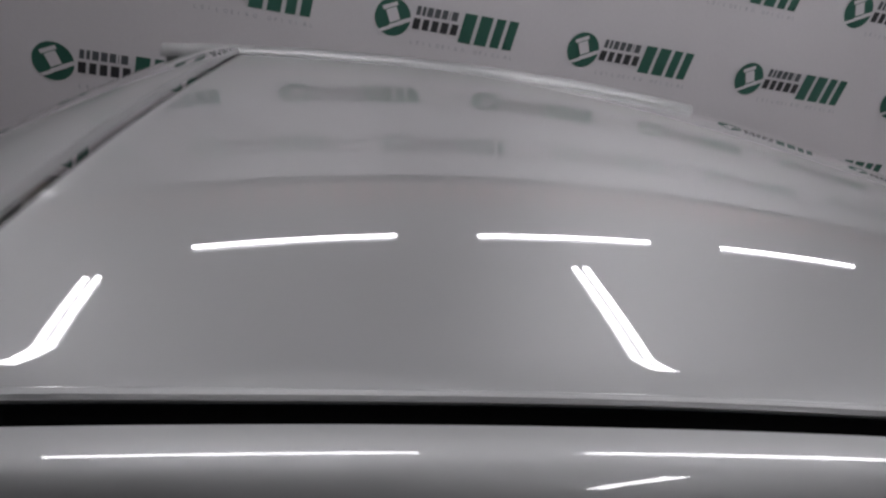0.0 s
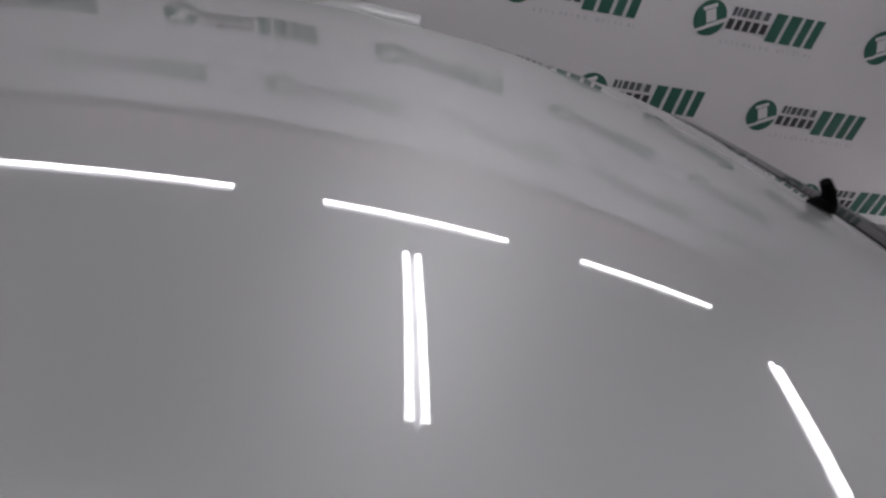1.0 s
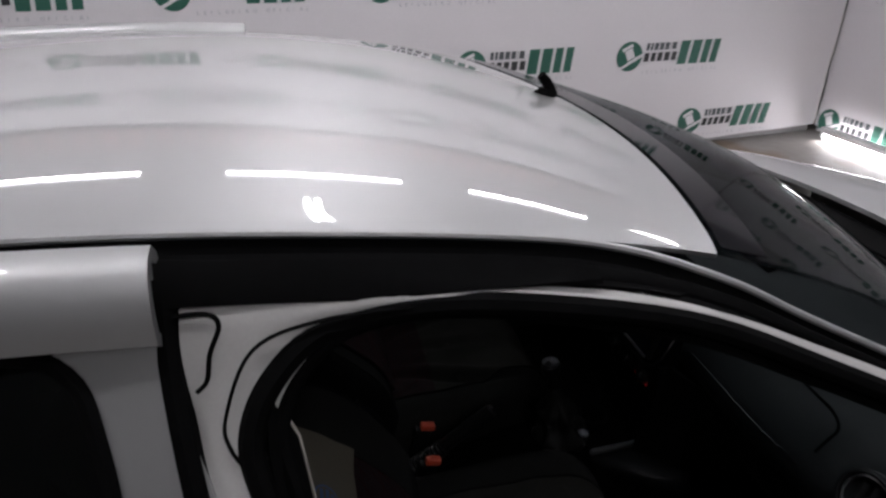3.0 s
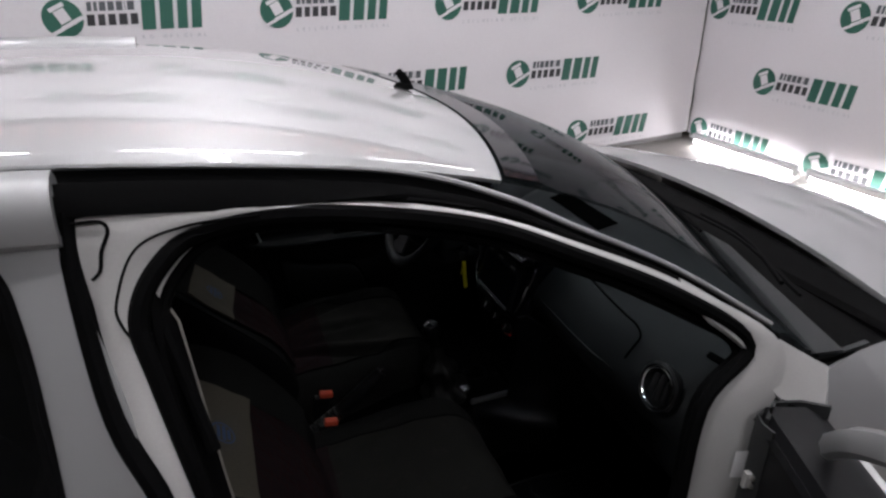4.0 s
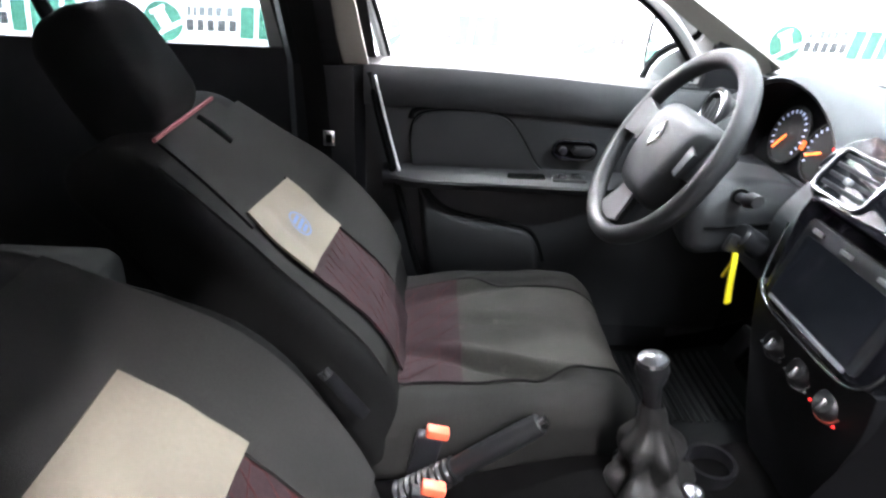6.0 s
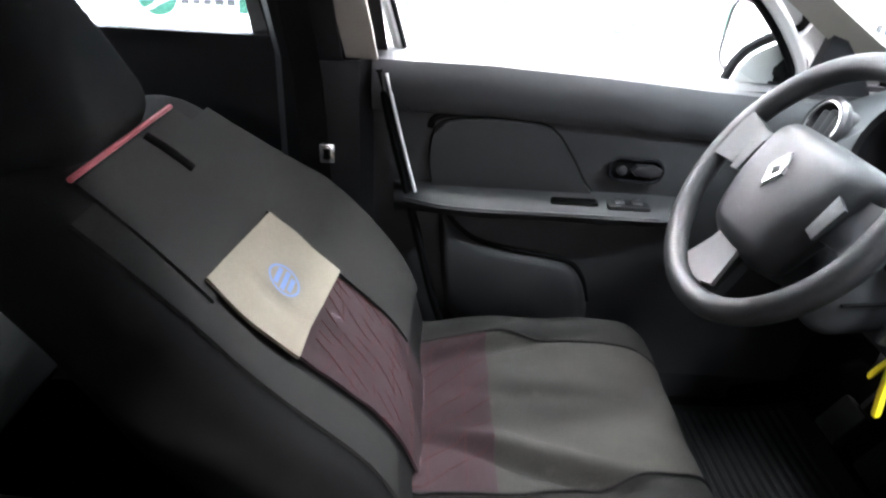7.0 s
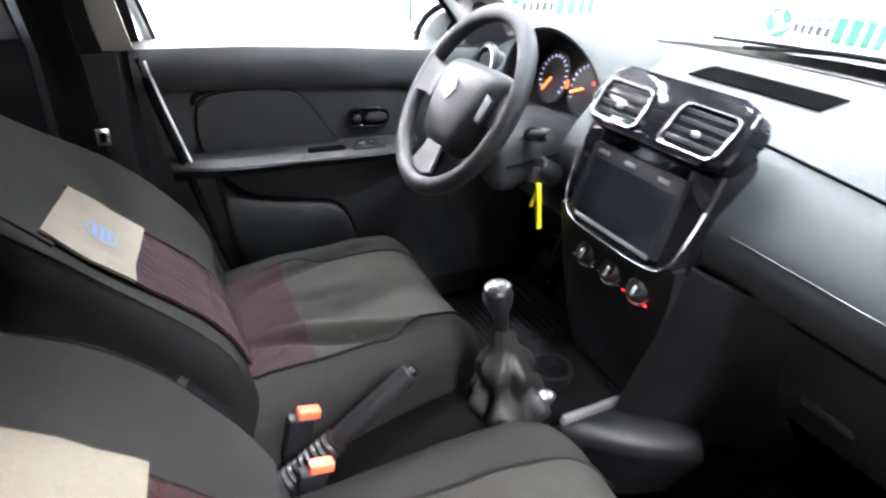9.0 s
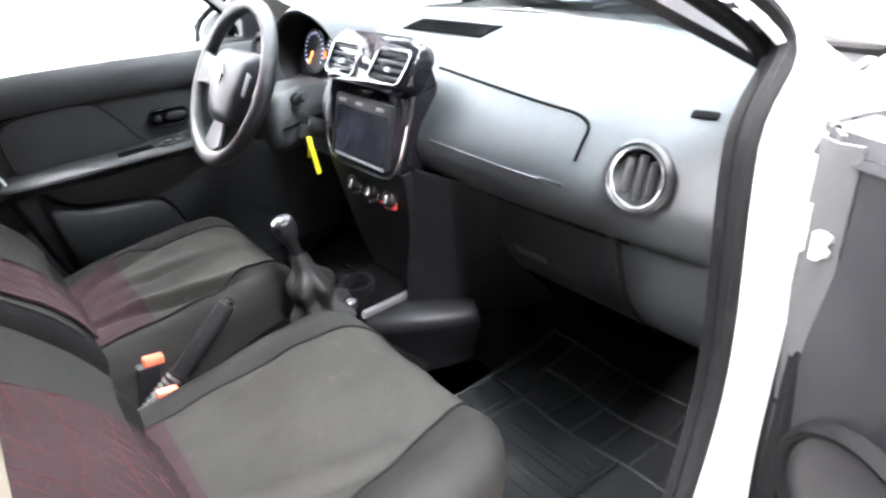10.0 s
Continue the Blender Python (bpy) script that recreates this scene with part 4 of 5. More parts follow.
brake = part("handbrake", tube([(0.085, 0.052, 0.590), (0.12, 0.049, 0.622), (0.16, 0.045, 0.657), (0.20, 0.041, 0.692), (0.214, 0.040, 0.705)], 0.018, 12, taper=lambda t: 0.85 + 0.12 * math.sin(math.pi * t)), SATIN, car, "raised black handbrake lever")
part("push_button", tube([(0.212, 0.040, 0.703), (0.222, 0.039, 0.712)], 0.010, 10), CHROME, brake, "bright release button")
line = [Vector((0.02, 0.055, 0.535)).lerp(Vector((0.098, 0.0515, 0.602)), k / 40) for k in range(41)]
part("ribbed_gaiter", tube(line, 0.022, 14, taper=lambda t: (1.15 - 0.28 * t) * (1 + 0.10 * math.cos(2 * math.pi * 9 * t))), SATIN, brake, "ribbed black rubber gaiter")
gear = part("gear_lever", tube([(0.40, 0.035, 0.60), (0.385, 0.035, 0.68), (0.365, 0.035, 0.77)], 0.010, 10), SATIN, car, "black gear lever with a round metal-topped knob")
part("knob", lathe([(0.008, -0.075), (0.011, -0.055), (0.013, -0.02), (0.020, -0.004), (0.0235, 0.010), (0.021, 0.024), (0.010, 0.031)], 20, Matrix.Translation((0.357, 0.035, 0.800)) @ Matrix.Rotation(-0.2, 4, "Y")), SATIN, gear)
part("knob_cap", lathe([(0.0215, -0.004), (0.0195, 0.001), (0.010, 0.006)], 20, Matrix.Translation((0.352, 0.035, 0.829)) @ Matrix.Rotation(-0.2, 4, "Y")), KNOB_GREY, gear, "dull metal cap")
boot = []
for k in range(19):
    t = k / 18
    r = 0.047 * (1 - t) ** 0.75 + 0.013
    sag = 1 + 0.16 * math.sin(2 * math.pi * 2.2 * t)
    row = []
    for j in range(48):
        q = 2 * math.pi * j / 48
        crease = 0.13 * math.sin(5 * q + 4 * t) + 0.08 * math.sin(9 * q - 6 * t) + 0.35 * noise.noise(Vector((math.cos(q) * 2, math.sin(q) * 2, t * 4)))
        rr = r * (1 + crease * (0.25 + 0.75 * math.sin(math.pi * min(1, t * 1.1)))) * sag
        row.append(Vector((0.402 - 0.035 * t + rr * math.cos(q), 0.042 - 0.007 * t + rr * math.sin(q), 0.572 + 0.180 * t + 0.010 * math.sin(5 * q) * (1 - t))))
    boot.append(row)
part("leather_boot", skin(boot, 0.0, True), BOOT, gear, "creased worn leather boot")
part("cup_holder", lathe([(0.036, 0), (0.040, 0.03), (0.040, 0.035), (0.033, 0.035), (0.031, 0.006)], 24, Matrix.Translation((0.50, 0.07, 0.575))), DARK, con)
part("console_edge", block((0.16, 0.012, 0.018), frame_of((0.515, -0.043, 0.600), (0.134, 0.022, -0.02), (0, 1, 0.1)), 0.005), ALU, con, "pale grey console edge")
ledge = [catmull(q, 6) for q in (
    [(0.48, 0.02, 0.572), (0.56, -0.005, 0.582), (0.62, -0.03, 0.587), (0.68, -0.09, 0.580)], [(0.462, -0.012, 0.582), (0.535, -0.055, 0.588), (0.60, -0.088, 0.587), (0.665, -0.13, 0.575)],
    [(0.455, -0.034, 0.574), (0.522, -0.092, 0.578), (0.588, -0.128, 0.574), (0.655, -0.152, 0.560)], [(0.453, -0.042, 0.555), (0.520, -0.102, 0.556), (0.588, -0.140, 0.552), (0.655, -0.160, 0.538)],
    [(0.458, -0.036, 0.532), (0.526, -0.094, 0.530), (0.594, -0.130, 0.525), (0.66, -0.150, 0.512)], [(0.475, -0.015, 0.46), (0.545, -0.062, 0.455), (0.61, -0.095, 0.45), (0.67, -0.115, 0.44)], [(0.49, 0.0, 0.38), (0.56, -0.04, 0.38), (0.62, -0.07, 0.38), (0.68, -0.09, 0.38)])]
part("console_ledge", skin(list(zip(*[catmull(r, 3) for r in zip(*ledge)])), 0.006), DARK, con, "dark grey moulded console end")
rim_in = catmull([(0.560, -0.128, 0.905), (0.554, -0.106, 0.80), (0.552, -0.075, 0.70), (0.556, -0.045, 0.60), (0.570, -0.030, 0.55)], 5)
rim_out = catmull([(0.652, -0.25, 0.880), (0.685, -0.235, 0.77), (0.74, -0.212, 0.655), (0.82, -0.19, 0.56), (0.86, -0.18, 0.50)], 5)
part("console_cheek", skin([[a.lerp(b, k / 12) + Vector((-0.6, -0.8, 0)) * 0.012 * math.sin(math.pi * (k / 12) ** 0.7) for a, b in zip(rim_in, rim_out)] for k in range(13)], 0.008), DARK, con, "dark grey console cheek")
part("floor_tray", skin([[Vector((x, y, 0.582 + 0.02 * (x - 0.45))) for y in (-0.03, 0.04, 0.115)] for x in (0.36, 0.46, 0.56, 0.62)], 0.006), CARPET, con)
part("power_socket", lathe([(0.017, 0), (0.017, 0.012), (0.012, 0.012), (0.011, 0.002)], 20, Matrix.Translation((0.445, 0.005, 0.602))), CHROME, con, "metal power socket ring")

# -- dashboard --
DASH_PROFILE = [(1.00, 1.095), (0.90, 1.108), (0.78, 1.102), (0.68, 1.072), (0.625, 1.042), (0.590, 1.005), (0.570, 0.968), (0.572, 0.930), (0.592, 0.895), (0.640, 0.864)]


def dash_row(y):
    """Side profile of the dashboard top at one place across the car."""
    s = (y - MID) / 0.63
    bow = 0.09 * max(0, abs(s) - 0.55) ** 1.5
    dip = 0.10 * max(0.0, min(1.0, (0.17 - abs(y - 0.388)) / 0.035))
    return [Vector((x + (dip if i > 3 else 0.85 * dip if i == 3 else 0.35 * dip if i == 2 else 0) + bow * (1 if i > 2 else 0.3) - 0.2 * max(0, abs(s) - 0.5) * (1 if i < 2 else 0), y, z - 0.012 * s * s)) for i, (x, z) in enumerate(DASH_PROFILE)]


ys = [MID - 0.715 + 1.375 * j / 55 for j in range(56)]
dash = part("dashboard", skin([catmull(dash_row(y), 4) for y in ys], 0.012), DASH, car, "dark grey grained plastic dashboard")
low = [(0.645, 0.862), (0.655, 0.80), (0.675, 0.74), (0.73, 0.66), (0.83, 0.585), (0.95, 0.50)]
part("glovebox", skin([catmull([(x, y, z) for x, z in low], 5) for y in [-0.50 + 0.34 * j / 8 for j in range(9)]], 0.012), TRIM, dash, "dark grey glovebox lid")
# Latch lightened with spoke grey; the colour carries its edge glare.
part("glovebox_latch", block((0.012, 0.075, 0.018), frame_of((0.674, -0.299, 0.745), (0.9, 0, 0.43), (0, 1, 0)), 0.004), SPOKE_GREY, dash, "glovebox latch, paler grey for the glare on its edge")
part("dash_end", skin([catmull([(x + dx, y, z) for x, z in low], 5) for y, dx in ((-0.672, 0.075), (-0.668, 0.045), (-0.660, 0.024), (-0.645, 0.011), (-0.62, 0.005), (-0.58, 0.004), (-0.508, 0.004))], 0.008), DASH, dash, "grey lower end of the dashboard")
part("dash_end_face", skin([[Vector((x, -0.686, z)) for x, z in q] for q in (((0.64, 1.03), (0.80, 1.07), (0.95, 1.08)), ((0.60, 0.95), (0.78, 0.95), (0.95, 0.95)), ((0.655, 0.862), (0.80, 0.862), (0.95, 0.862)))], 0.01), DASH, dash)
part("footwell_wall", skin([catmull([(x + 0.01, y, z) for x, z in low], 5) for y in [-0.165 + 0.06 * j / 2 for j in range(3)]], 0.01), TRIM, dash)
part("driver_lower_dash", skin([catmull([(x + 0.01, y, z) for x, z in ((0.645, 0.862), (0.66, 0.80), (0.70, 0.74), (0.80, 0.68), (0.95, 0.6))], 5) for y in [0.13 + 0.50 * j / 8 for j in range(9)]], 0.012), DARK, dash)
part("firewall", block((0.03, 1.4, 0.75), Matrix.Translation((1.03, MID, 0.70)), 0.0), CARPET, car)
# seam lines of the airbag cover


def on_dash(y, k):
    """A point on the dashboard skin: k counts along its profile."""
    r = catmull(dash_row(y), 4)
    i = min(int(k * 4), len(r) - 2)
    return r[i].lerp(r[i + 1], k * 4 - i)


def lifted(y, k, d):
    a, b = on_dash(y, k - 0.1), on_dash(y, k + 0.1)
    t = (b - a).normalized()
    n = Vector((0, 1, 0)).cross(t) * -1
    if n.x > 0:
        n = -n
    return on_dash(y, k) + n * d


groove = [lifted(-0.10 - 0.31 * t, 3.35 + 0.5 * t, 0.0012) for t in [i / 12 for i in range(13)]] + [lifted(-0.41 - 0.055 * math.sin(a), 3.85 + 0.5 * (1 - math.cos(a)), 0.0012) for a in [math.pi / 2 * i / 6 for i in range(1, 7)]] + [lifted(-0.465, 4.35 + 0.9 * t, 0.0012) for t in (0.3, 0.6, 1.0)]
part("airbag_seam", tube(groove, 0.0024, 6), RUBBER, dash, "dark seam of the airbag cover")
part("crease", tube([lifted(-0.165 - 0.25 * t, 6.05 + 0.1 * t, 0.001) for t in [i / 8 for i in range(9)]], 0.0011, 5), SPOKE_GREY, dash, "pale scratch along the dashboard face")
part("airbag_mark", block((0.045, 0.002, 0.008), frame_of(lifted(-0.435, 6.15, 0.0005), (0, -1, 0), (1, 0, 0.3)), 0.001), TRIM, dash, "faint moulded lettering bar")
# Lower seam as a black bar that also holds the overhang's shadow.
part("lower_seam_shade", tube([lifted(-0.13 - 0.47 * t, 8.95, 0.001) for t in [i / 10 for i in range(11)]], 0.005, 6), RUBBER, dash)
# top demister vent
# Flat black sheet in place of the slot's shaded depth.
part("demister_vent", skin([[lifted(y, k, 0.003) for y in [0.137 - 0.244 * j / 10 for j in range(11)]] for k in (1.75, 2.0, 2.25)], 0.002), SLOT, dash, "slot vent in the dashboard top, its depth painted black")
# round side vents
for yy in (-0.567, 0.622):
    c = lifted(yy, 5.25 if yy < 0 else 4.25, 0.006)
    m = frame_of(c, (0, -1, 0), (0.30, 0, 0.95))
    v = part("round_vent", lathe([(0.030, -0.02), (0.046, -0.004), (0.049, 0.008), (0.044, 0.013), (0.038, 0.006), (0.036, -0.030)], 32, m), SATIN, dash, "round air vent with a grey ring")
    part("vent_ring", tube([m @ Vector((0.0385 * math.cos(q), 0.0385 * math.sin(q), 0.010)) for q in [2 * math.pi * i / 32 for i in range(32)]], 0.0028, 6, True), CHROME, v, "silver ring")
    part("vent_disc", lathe([(0.034, -0.016), (0.034, -0.012), (0.005, -0.011)], 24, m), SLOT, v)
    for k in (-1, 0, 1):
        part("slat", block((0.012, 0.058 - 0.012 * abs(k), 0.006), m @ Matrix.Translation((0.017 * k, 0, 0.002)) @ Matrix.Rotation(0.9, 4, "Y"), 0.002), TRIM, v)
part("tweeter_grille", block((0.034, 0.014, 0.004), frame_of(lifted(-0.597, 3.3, 0.001), (0.2, -1, 0.0), (0.9, 0.2, 0.4)), 0.003), RUBBER, dash, "small black tweeter grille")

# -- centre stack --
stack_m = frame_of((0.562, 0.002, 0.965), (0, -1, 0), (0.28, 0, 0.96))  # x to the passenger, y up, z to the cabin
out = rounded(0.27, 0.27, 0.035, 6, 0, 0.01)
part("stack_base", skin([catmull([(0.552, 0.145 - 0.27 * k, 0.90), (0.558, 0.142 - 0.262 * k, 0.84), (0.570, 0.130 - 0.222 * k, 0.75), (0.585, 0.118 - 0.172 * k, 0.66), (0.61, 0.105 - 0.14 * k, 0.575)], 5) for k in [j / 8 for j in range(9)]], 0.02), DARK, car, "dark lower centre stack")
part("stack_edge", tube(catmull([(0.549, 0.146, 0.88), (0.556, 0.144, 0.82), (0.570, 0.131, 0.74), (0.583, 0.120, 0.66)], 5), 0.002, 6), CHROME, car, "thin bright edge line")
stk = part("centre_console_panel", prism([(-0.115, -0.072), (-0.085, -0.088), (0.085, -0.088), (0.120, -0.072), (0.140, 0.04), (0.143, 0.09), (0.125, 0.115), (0.05, 0.120), (-0.05, 0.120), (-0.110, 0.112), (-0.133, 0.09), (-0.132, 0.04)], 0.05, stack_m @ Matrix.Translation((0, 0, -0.03)), 0.008), PIANO, car, "gloss black centre stack with vents and screen")
rim_pts = [stack_m @ Vector((x, y, 0.022)) for x, y in ((-0.138, 0.02), (-0.128, -0.04), (-0.112, -0.073), (-0.08, -0.086), (0, -0.088), (0.08, -0.086), (0.112, -0.073), (0.128, -0.04), (0.138, 0.02))]
part("chrome_trim", tube(catmull(rim_pts, 4), 0.0016, 6), CHROME, stk, "bright lower trim line")
scr = part("screen_unit", prism(rounded(0.198, 0.116, 0.008, 3, 0, -0.012), 0.006, stack_m @ Matrix.Translation((0, 0, 0.02)), 0.002), DARK, stk, "black touch screen unit")
part("screen", prism(rounded(0.172, 0.09, 0.004, 2, 0, -0.021), 0.002, stack_m @ Matrix.Translation((0, 0, 0.0255))), SCREEN, scr, "dark glass screen, switched off")
for k, xx in enumerate((-0.07, -0.01, 0.06)):
    part("key_button", block((0.022, 0.006, 0.004), stack_m @ Matrix.Translation((xx, 0.034, 0.027)), 0.001), ALU, scr)
part("screen_sill", block((0.17, 0.006, 0.004), stack_m @ Matrix.Translation((0, -0.071, 0.026)), 0.001), ALU, scr)


def stack_vent(cx, sgn):
    """A slatted air vent in a bright rounded frame."""
    m = stack_m @ Matrix.Translation((cx, 0.110, 0.034)) @ Matrix.Rotation(-0.35, 4, "X")
    o = [(x + 0.10 * sgn * y, y) for x, y in rounded(0.102, 0.066, 0.014, 4)]
    inn = [(x * 0.90, y * 0.86) for x, y in o]
    ring = [[m @ Vector((x, y, z)) for x, y in q] for q, z in ((o, -0.022), (o, 0.006), (inn, 0.004), (inn, -0.008))]
    v = part("air_vent", skin(ring, 0.0, True), PIANO, stk, "slatted air vent in a bright frame")
    part("vent_frame", tube([m @ Vector((x * 0.96, y * 0.94, 0.006)) for x, y in o], 0.0016, 6, True), CHROME, v, "bright frame line")
    bk = bmesh.new()
    bk.faces.new([bk.verts.new(m @ Vector((x, y, -0.008))) for x, y in inn])
    part("vent_well", bk, SLOT, v, smooth=False)
    for k in range(4):
        part("slat", block((0.088, 0.011, 0.0025), m @ Matrix.Translation((0.10 * sgn * (-0.020 + 0.0135 * k), -0.020 + 0.0135 * k, 0.000)) @ Matrix.Rotation(0.35, 4, "X"), 0.001, 1), TRIM, v)
    part("thumb_tab", block((0.012, 0.008, 0.006), m @ Matrix.Translation((0, -0.005, 0.004)), 0.002), ALU, v)


pod_m = stack_m @ Matrix.Translation((0.012, 0.108, 0.004)) @ Matrix.Rotation(-0.35, 4, "X")
pod = [(x * (1 + 0.35 * y), y) for x, y in rounded(0.286, 0.098, 0.036, 7)]
part("vent_pod", prism(pod, 0.034, pod_m @ Matrix.Translation((0, 0, -0.004)), 0.010, seg=3), PIANO, stk, "gloss black rounded pod round the vents")
stack_vent(-0.062, -1)
stack_vent(0.088, 1)
hz = part("hazard_switch", prism(rounded(0.024, 0.05, 0.008, 4), 0.006, stack_m @ Matrix.Translation((0.012, 0.098, 0.024)) @ Matrix.Rotation(-0.35, 4, "X"), 0.002), DARK, stk, "hazard switch with a red triangle")
part("triangle", prism([(-0.006, -0.004), (0.006, -0.004), (0, 0.007)], 0.001, stack_m @ Matrix.Translation((0.012, 0.104, 0.033)) @ Matrix.Rotation(-0.35, 4, "X")), THREAD, hz)
part("switch_frame", tube([stack_m @ Vector((x + 0.012, y + 0.098, 0.028 - 0.35 * y)) for x, y in rounded(0.028, 0.056, 0.009, 3)], 0.0014, 6, True), CHROME, hz)
for k, yy in enumerate((0.069, 0.005, -0.058)):
    m = frame_of((0.544, yy, 0.832), (0, -1, 0), (0.50, 0, 0.866))
    kn = part("climate_knob", lathe([(0.024, -0.012), (0.0195, 0.0), (0.0185, 0.012), (0.015, 0.016)], 24, m), SATIN, stk, "round climate control knob")
    part("knob_ring", tube([m @ Vector((0.0225 * math.cos(q), 0.0225 * math.sin(q), 0.003)) for q in [2 * math.pi * i / 28 for i in range(28)]], 0.0013, 6, True), CHROME if k < 2 else KNOB_RING, kn, "thin bright ring")
    part("pointer", block((0.007, 0.018, 0.008), m @ Matrix.Translation((0.004, -0.004, 0.016)), 0.002), CHROME, kn, "bright pointer")
    for q in range(7):
        a = radians(-30 + 40 * q)
        # Third knob's red marks are given a glow, though they are no lamps.
        part("mark", block((0.003, 0.003, 0.002), m @ Matrix.Translation((0.0285 * math.cos(a), 0.0285 * math.sin(a), 0.004)), 0), (RED_GLOW if k == 2 else ALU), kn)
part("round_button", lathe([(0.008, 0), (0.008, 0.005), (0.005, 0.007)], 14, frame_of((0.572, 0.03, 0.755), (0, -1, 0), (0.12, 0, 0.99))), ALU, stk)

# -- instrument binnacle --
arch = lambda x, r, dz=0.0: [Vector((x, 0.372 + r * (1.40 if math.cos(a) > 0 else 1.50) * math.cos(a), 1.022 + dz + r * math.sin(a) - 0.010 * max(0, math.cos(a)) ** 2)) for a in [math.pi * (-0.22 + 1.44 * i / 28) for i in range(29)]]
bin_ = part("instrument_binnacle", skin([arch(0.86, 0.095, 0.0), arch(0.74, 0.120, 0.004), arch(0.640, 0.124, 0.002), arch(0.628, 0.120, 0.0)], 0.0), DASH, dash, "grey hood over the instruments")
part("hood_lining", skin([arch(0.628, 0.120, 0.0), arch(0.632, 0.113, 0.0), arch(0.70, 0.108, 0.0)], 0.0), DARK, bin_, "black lining of the hood")
part("column_surround", skin([catmull([(x, 0.372 - 0.155, z), (x - 0.006, 0.30, z), (x - 0.008, 0.372, z), (x - 0.006, 0.45, z), (x, 0.372 + 0.155, z)], 5) for x, z in ((0.70, 0.968), (0.66, 0.962), (0.628, 0.955), (0.615, 0.940), (0.620, 0.90), (0.640, 0.865))], 0.008), DARK, bin_, "black panel under the instruments")
dial_m = frame_of((0.690, 0.385, 1.035), (0, -1, 0), (0.25, 0, 0.97))
part("dial_panel", prism(rounded(0.255, 0.18, 0.06, 6, 0, -0.01), 0.01, dial_m @ Matrix.Translation((0, 0, -0.01))), RUBBER, bin_, "black instrument panel")
for xx, ang in ((-0.045, 235), (0.064, 203)):
    m = dial_m @ Matrix.Translation((xx, 0.0, 0.002))
    d = part("dial", lathe([(0.052, 0), (0.054, 0.004), (0.050, 0.004), (0.049, 0.001)], 32, m), DARK, bin_, "round dial with orange needle")
    mk = bmesh.new()
    for q in range(17):
        a = radians(-35 + 250 * q / 16)
        block((0.006, 0.0018, 0.001), m @ Matrix.Rotation(a, 4, "Z") @ Matrix.Translation((0.042, 0, 0.004)), 0, bm=mk)
    part("dial_marks", mk, DIAL_WHITE, d, "pale lit dial marks")
    part("needle", block((0.036, 0.004, 0.002), m @ Matrix.Rotation(radians(ang), 4, "Z") @ Matrix.Translation((0.02, 0, 0.007)), 0.0005), NEEDLE, d, "orange needle")
part("warning_lamp", lathe([(0.0035, 0), (0.0035, 0.002)], 12, dial_m @ Matrix.Translation((0.088, 0.014, 0.008))), RED_GLOW, bin_, "red warning lamp")
part("fuel_window", block((0.012, 0.016, 0.002), dial_m @ Matrix.Translation((0.008, -0.004, 0.005)), 0), NEEDLE, bin_, "orange lit display")

# -- steering wheel --
WT = radians(30.6)
wheel_m = frame_of((0.437, 0.36, 1.025), (0, -1, 0), (math.sin(WT), 0, math.cos(WT)))  # z towards the driver
ring = [wheel_m @ Vector((0.169 * math.cos(a), 0.169 * math.sin(a), 0)) for a in [2 * math.pi * i / 64 for i in range(64)]]
sw_ = part("steering_wheel", tube(ring, 0.0165, 12, True), TRIM, car, "dark grey three-spoke steering wheel")
hub = pad((0.186, 0.168, 0.055), 0.028, lambda p: wheel_m @ Vector((p.x * (1.0 + 2.0 * p.y - 22.0 * min(0, p.y) ** 2 * (1 if p.y < 0 else 0)), p.y - 0.010, p.z - 0.004 - 1.5 * (p.x ** 2 + p.y ** 2))), 18)
part("hub_cover", hub, TRIM, sw_, "grey airbag cover")
for s in (-1, 1):
    part("spoke", skin([catmull([wheel_m @ Vector(p) for p in ((s * 0.07, yy * 1.1, -0.012), (s * 0.115, yy + 0.004, -0.012), (s * 0.160, yy * 1.25 + 0.004, -0.004))], 4) for yy in (0.040, 0.012, -0.020)], 0.018), TRIM, sw_)
    # Left insert takes a darker plastic than the right, for the shadow on it.
    part("spoke_pad", prism([(s * 0.088, 0.03), (s * 0.112, 0.022), (s * 0.108, -0.022), (s * 0.090, -0.018)][::s], 0.005, wheel_m @ Matrix.Translation((0, 0, 0.004)), 0.001), DASH if s == 1 else TRIM, sw_, "dull spoke insert")
part("spoke", skin([[wheel_m @ Vector((x * w, y, z)) for x in (-1, -0.4, 0.4, 1)] for y, w, z in ((-0.065, 0.030, -0.012), (-0.11, 0.034, -0.010), (-0.160, 0.046, -0.004))], 0.014), TRIM, sw_)
part("spoke_insert", skin([[wheel_m @ Vector((x * w, y - 0.012 * (1 - x * x), z)) for x in (-1, -0.5, 0, 0.5, 1)] for y, w, z in ((-0.072, 0.024, 0.004), (-0.10, 0.030, 0.003), (-0.138, 0.042, 0.006))], 0.006), SPOKE_GREY, sw_, "dull silver lower spoke insert")
em = bmesh.new()
d_out, d_in = [(0, 0.027), (0.0175, 0.0), (0, -0.027), (-0.0175, 0.0)], [(0, 0.011), (0.007, 0), (0, -0.011), (-0.007, 0)]
skin([[wheel_m @ Vector((x, y + 0.012, 0.0255)) for x, y in d_out], [wheel_m @ Vector((x, y + 0.012, 0.0285)) for x, y in [(a * 0.8, b * 0.8) for a, b in d_out]], [wheel_m @ Vector((x, y + 0.012, 0.0265)) for x, y in d_in]], 0.0, True, em)
part("wheel_badge", em, CHROME, sw_, "plain chrome diamond badge")
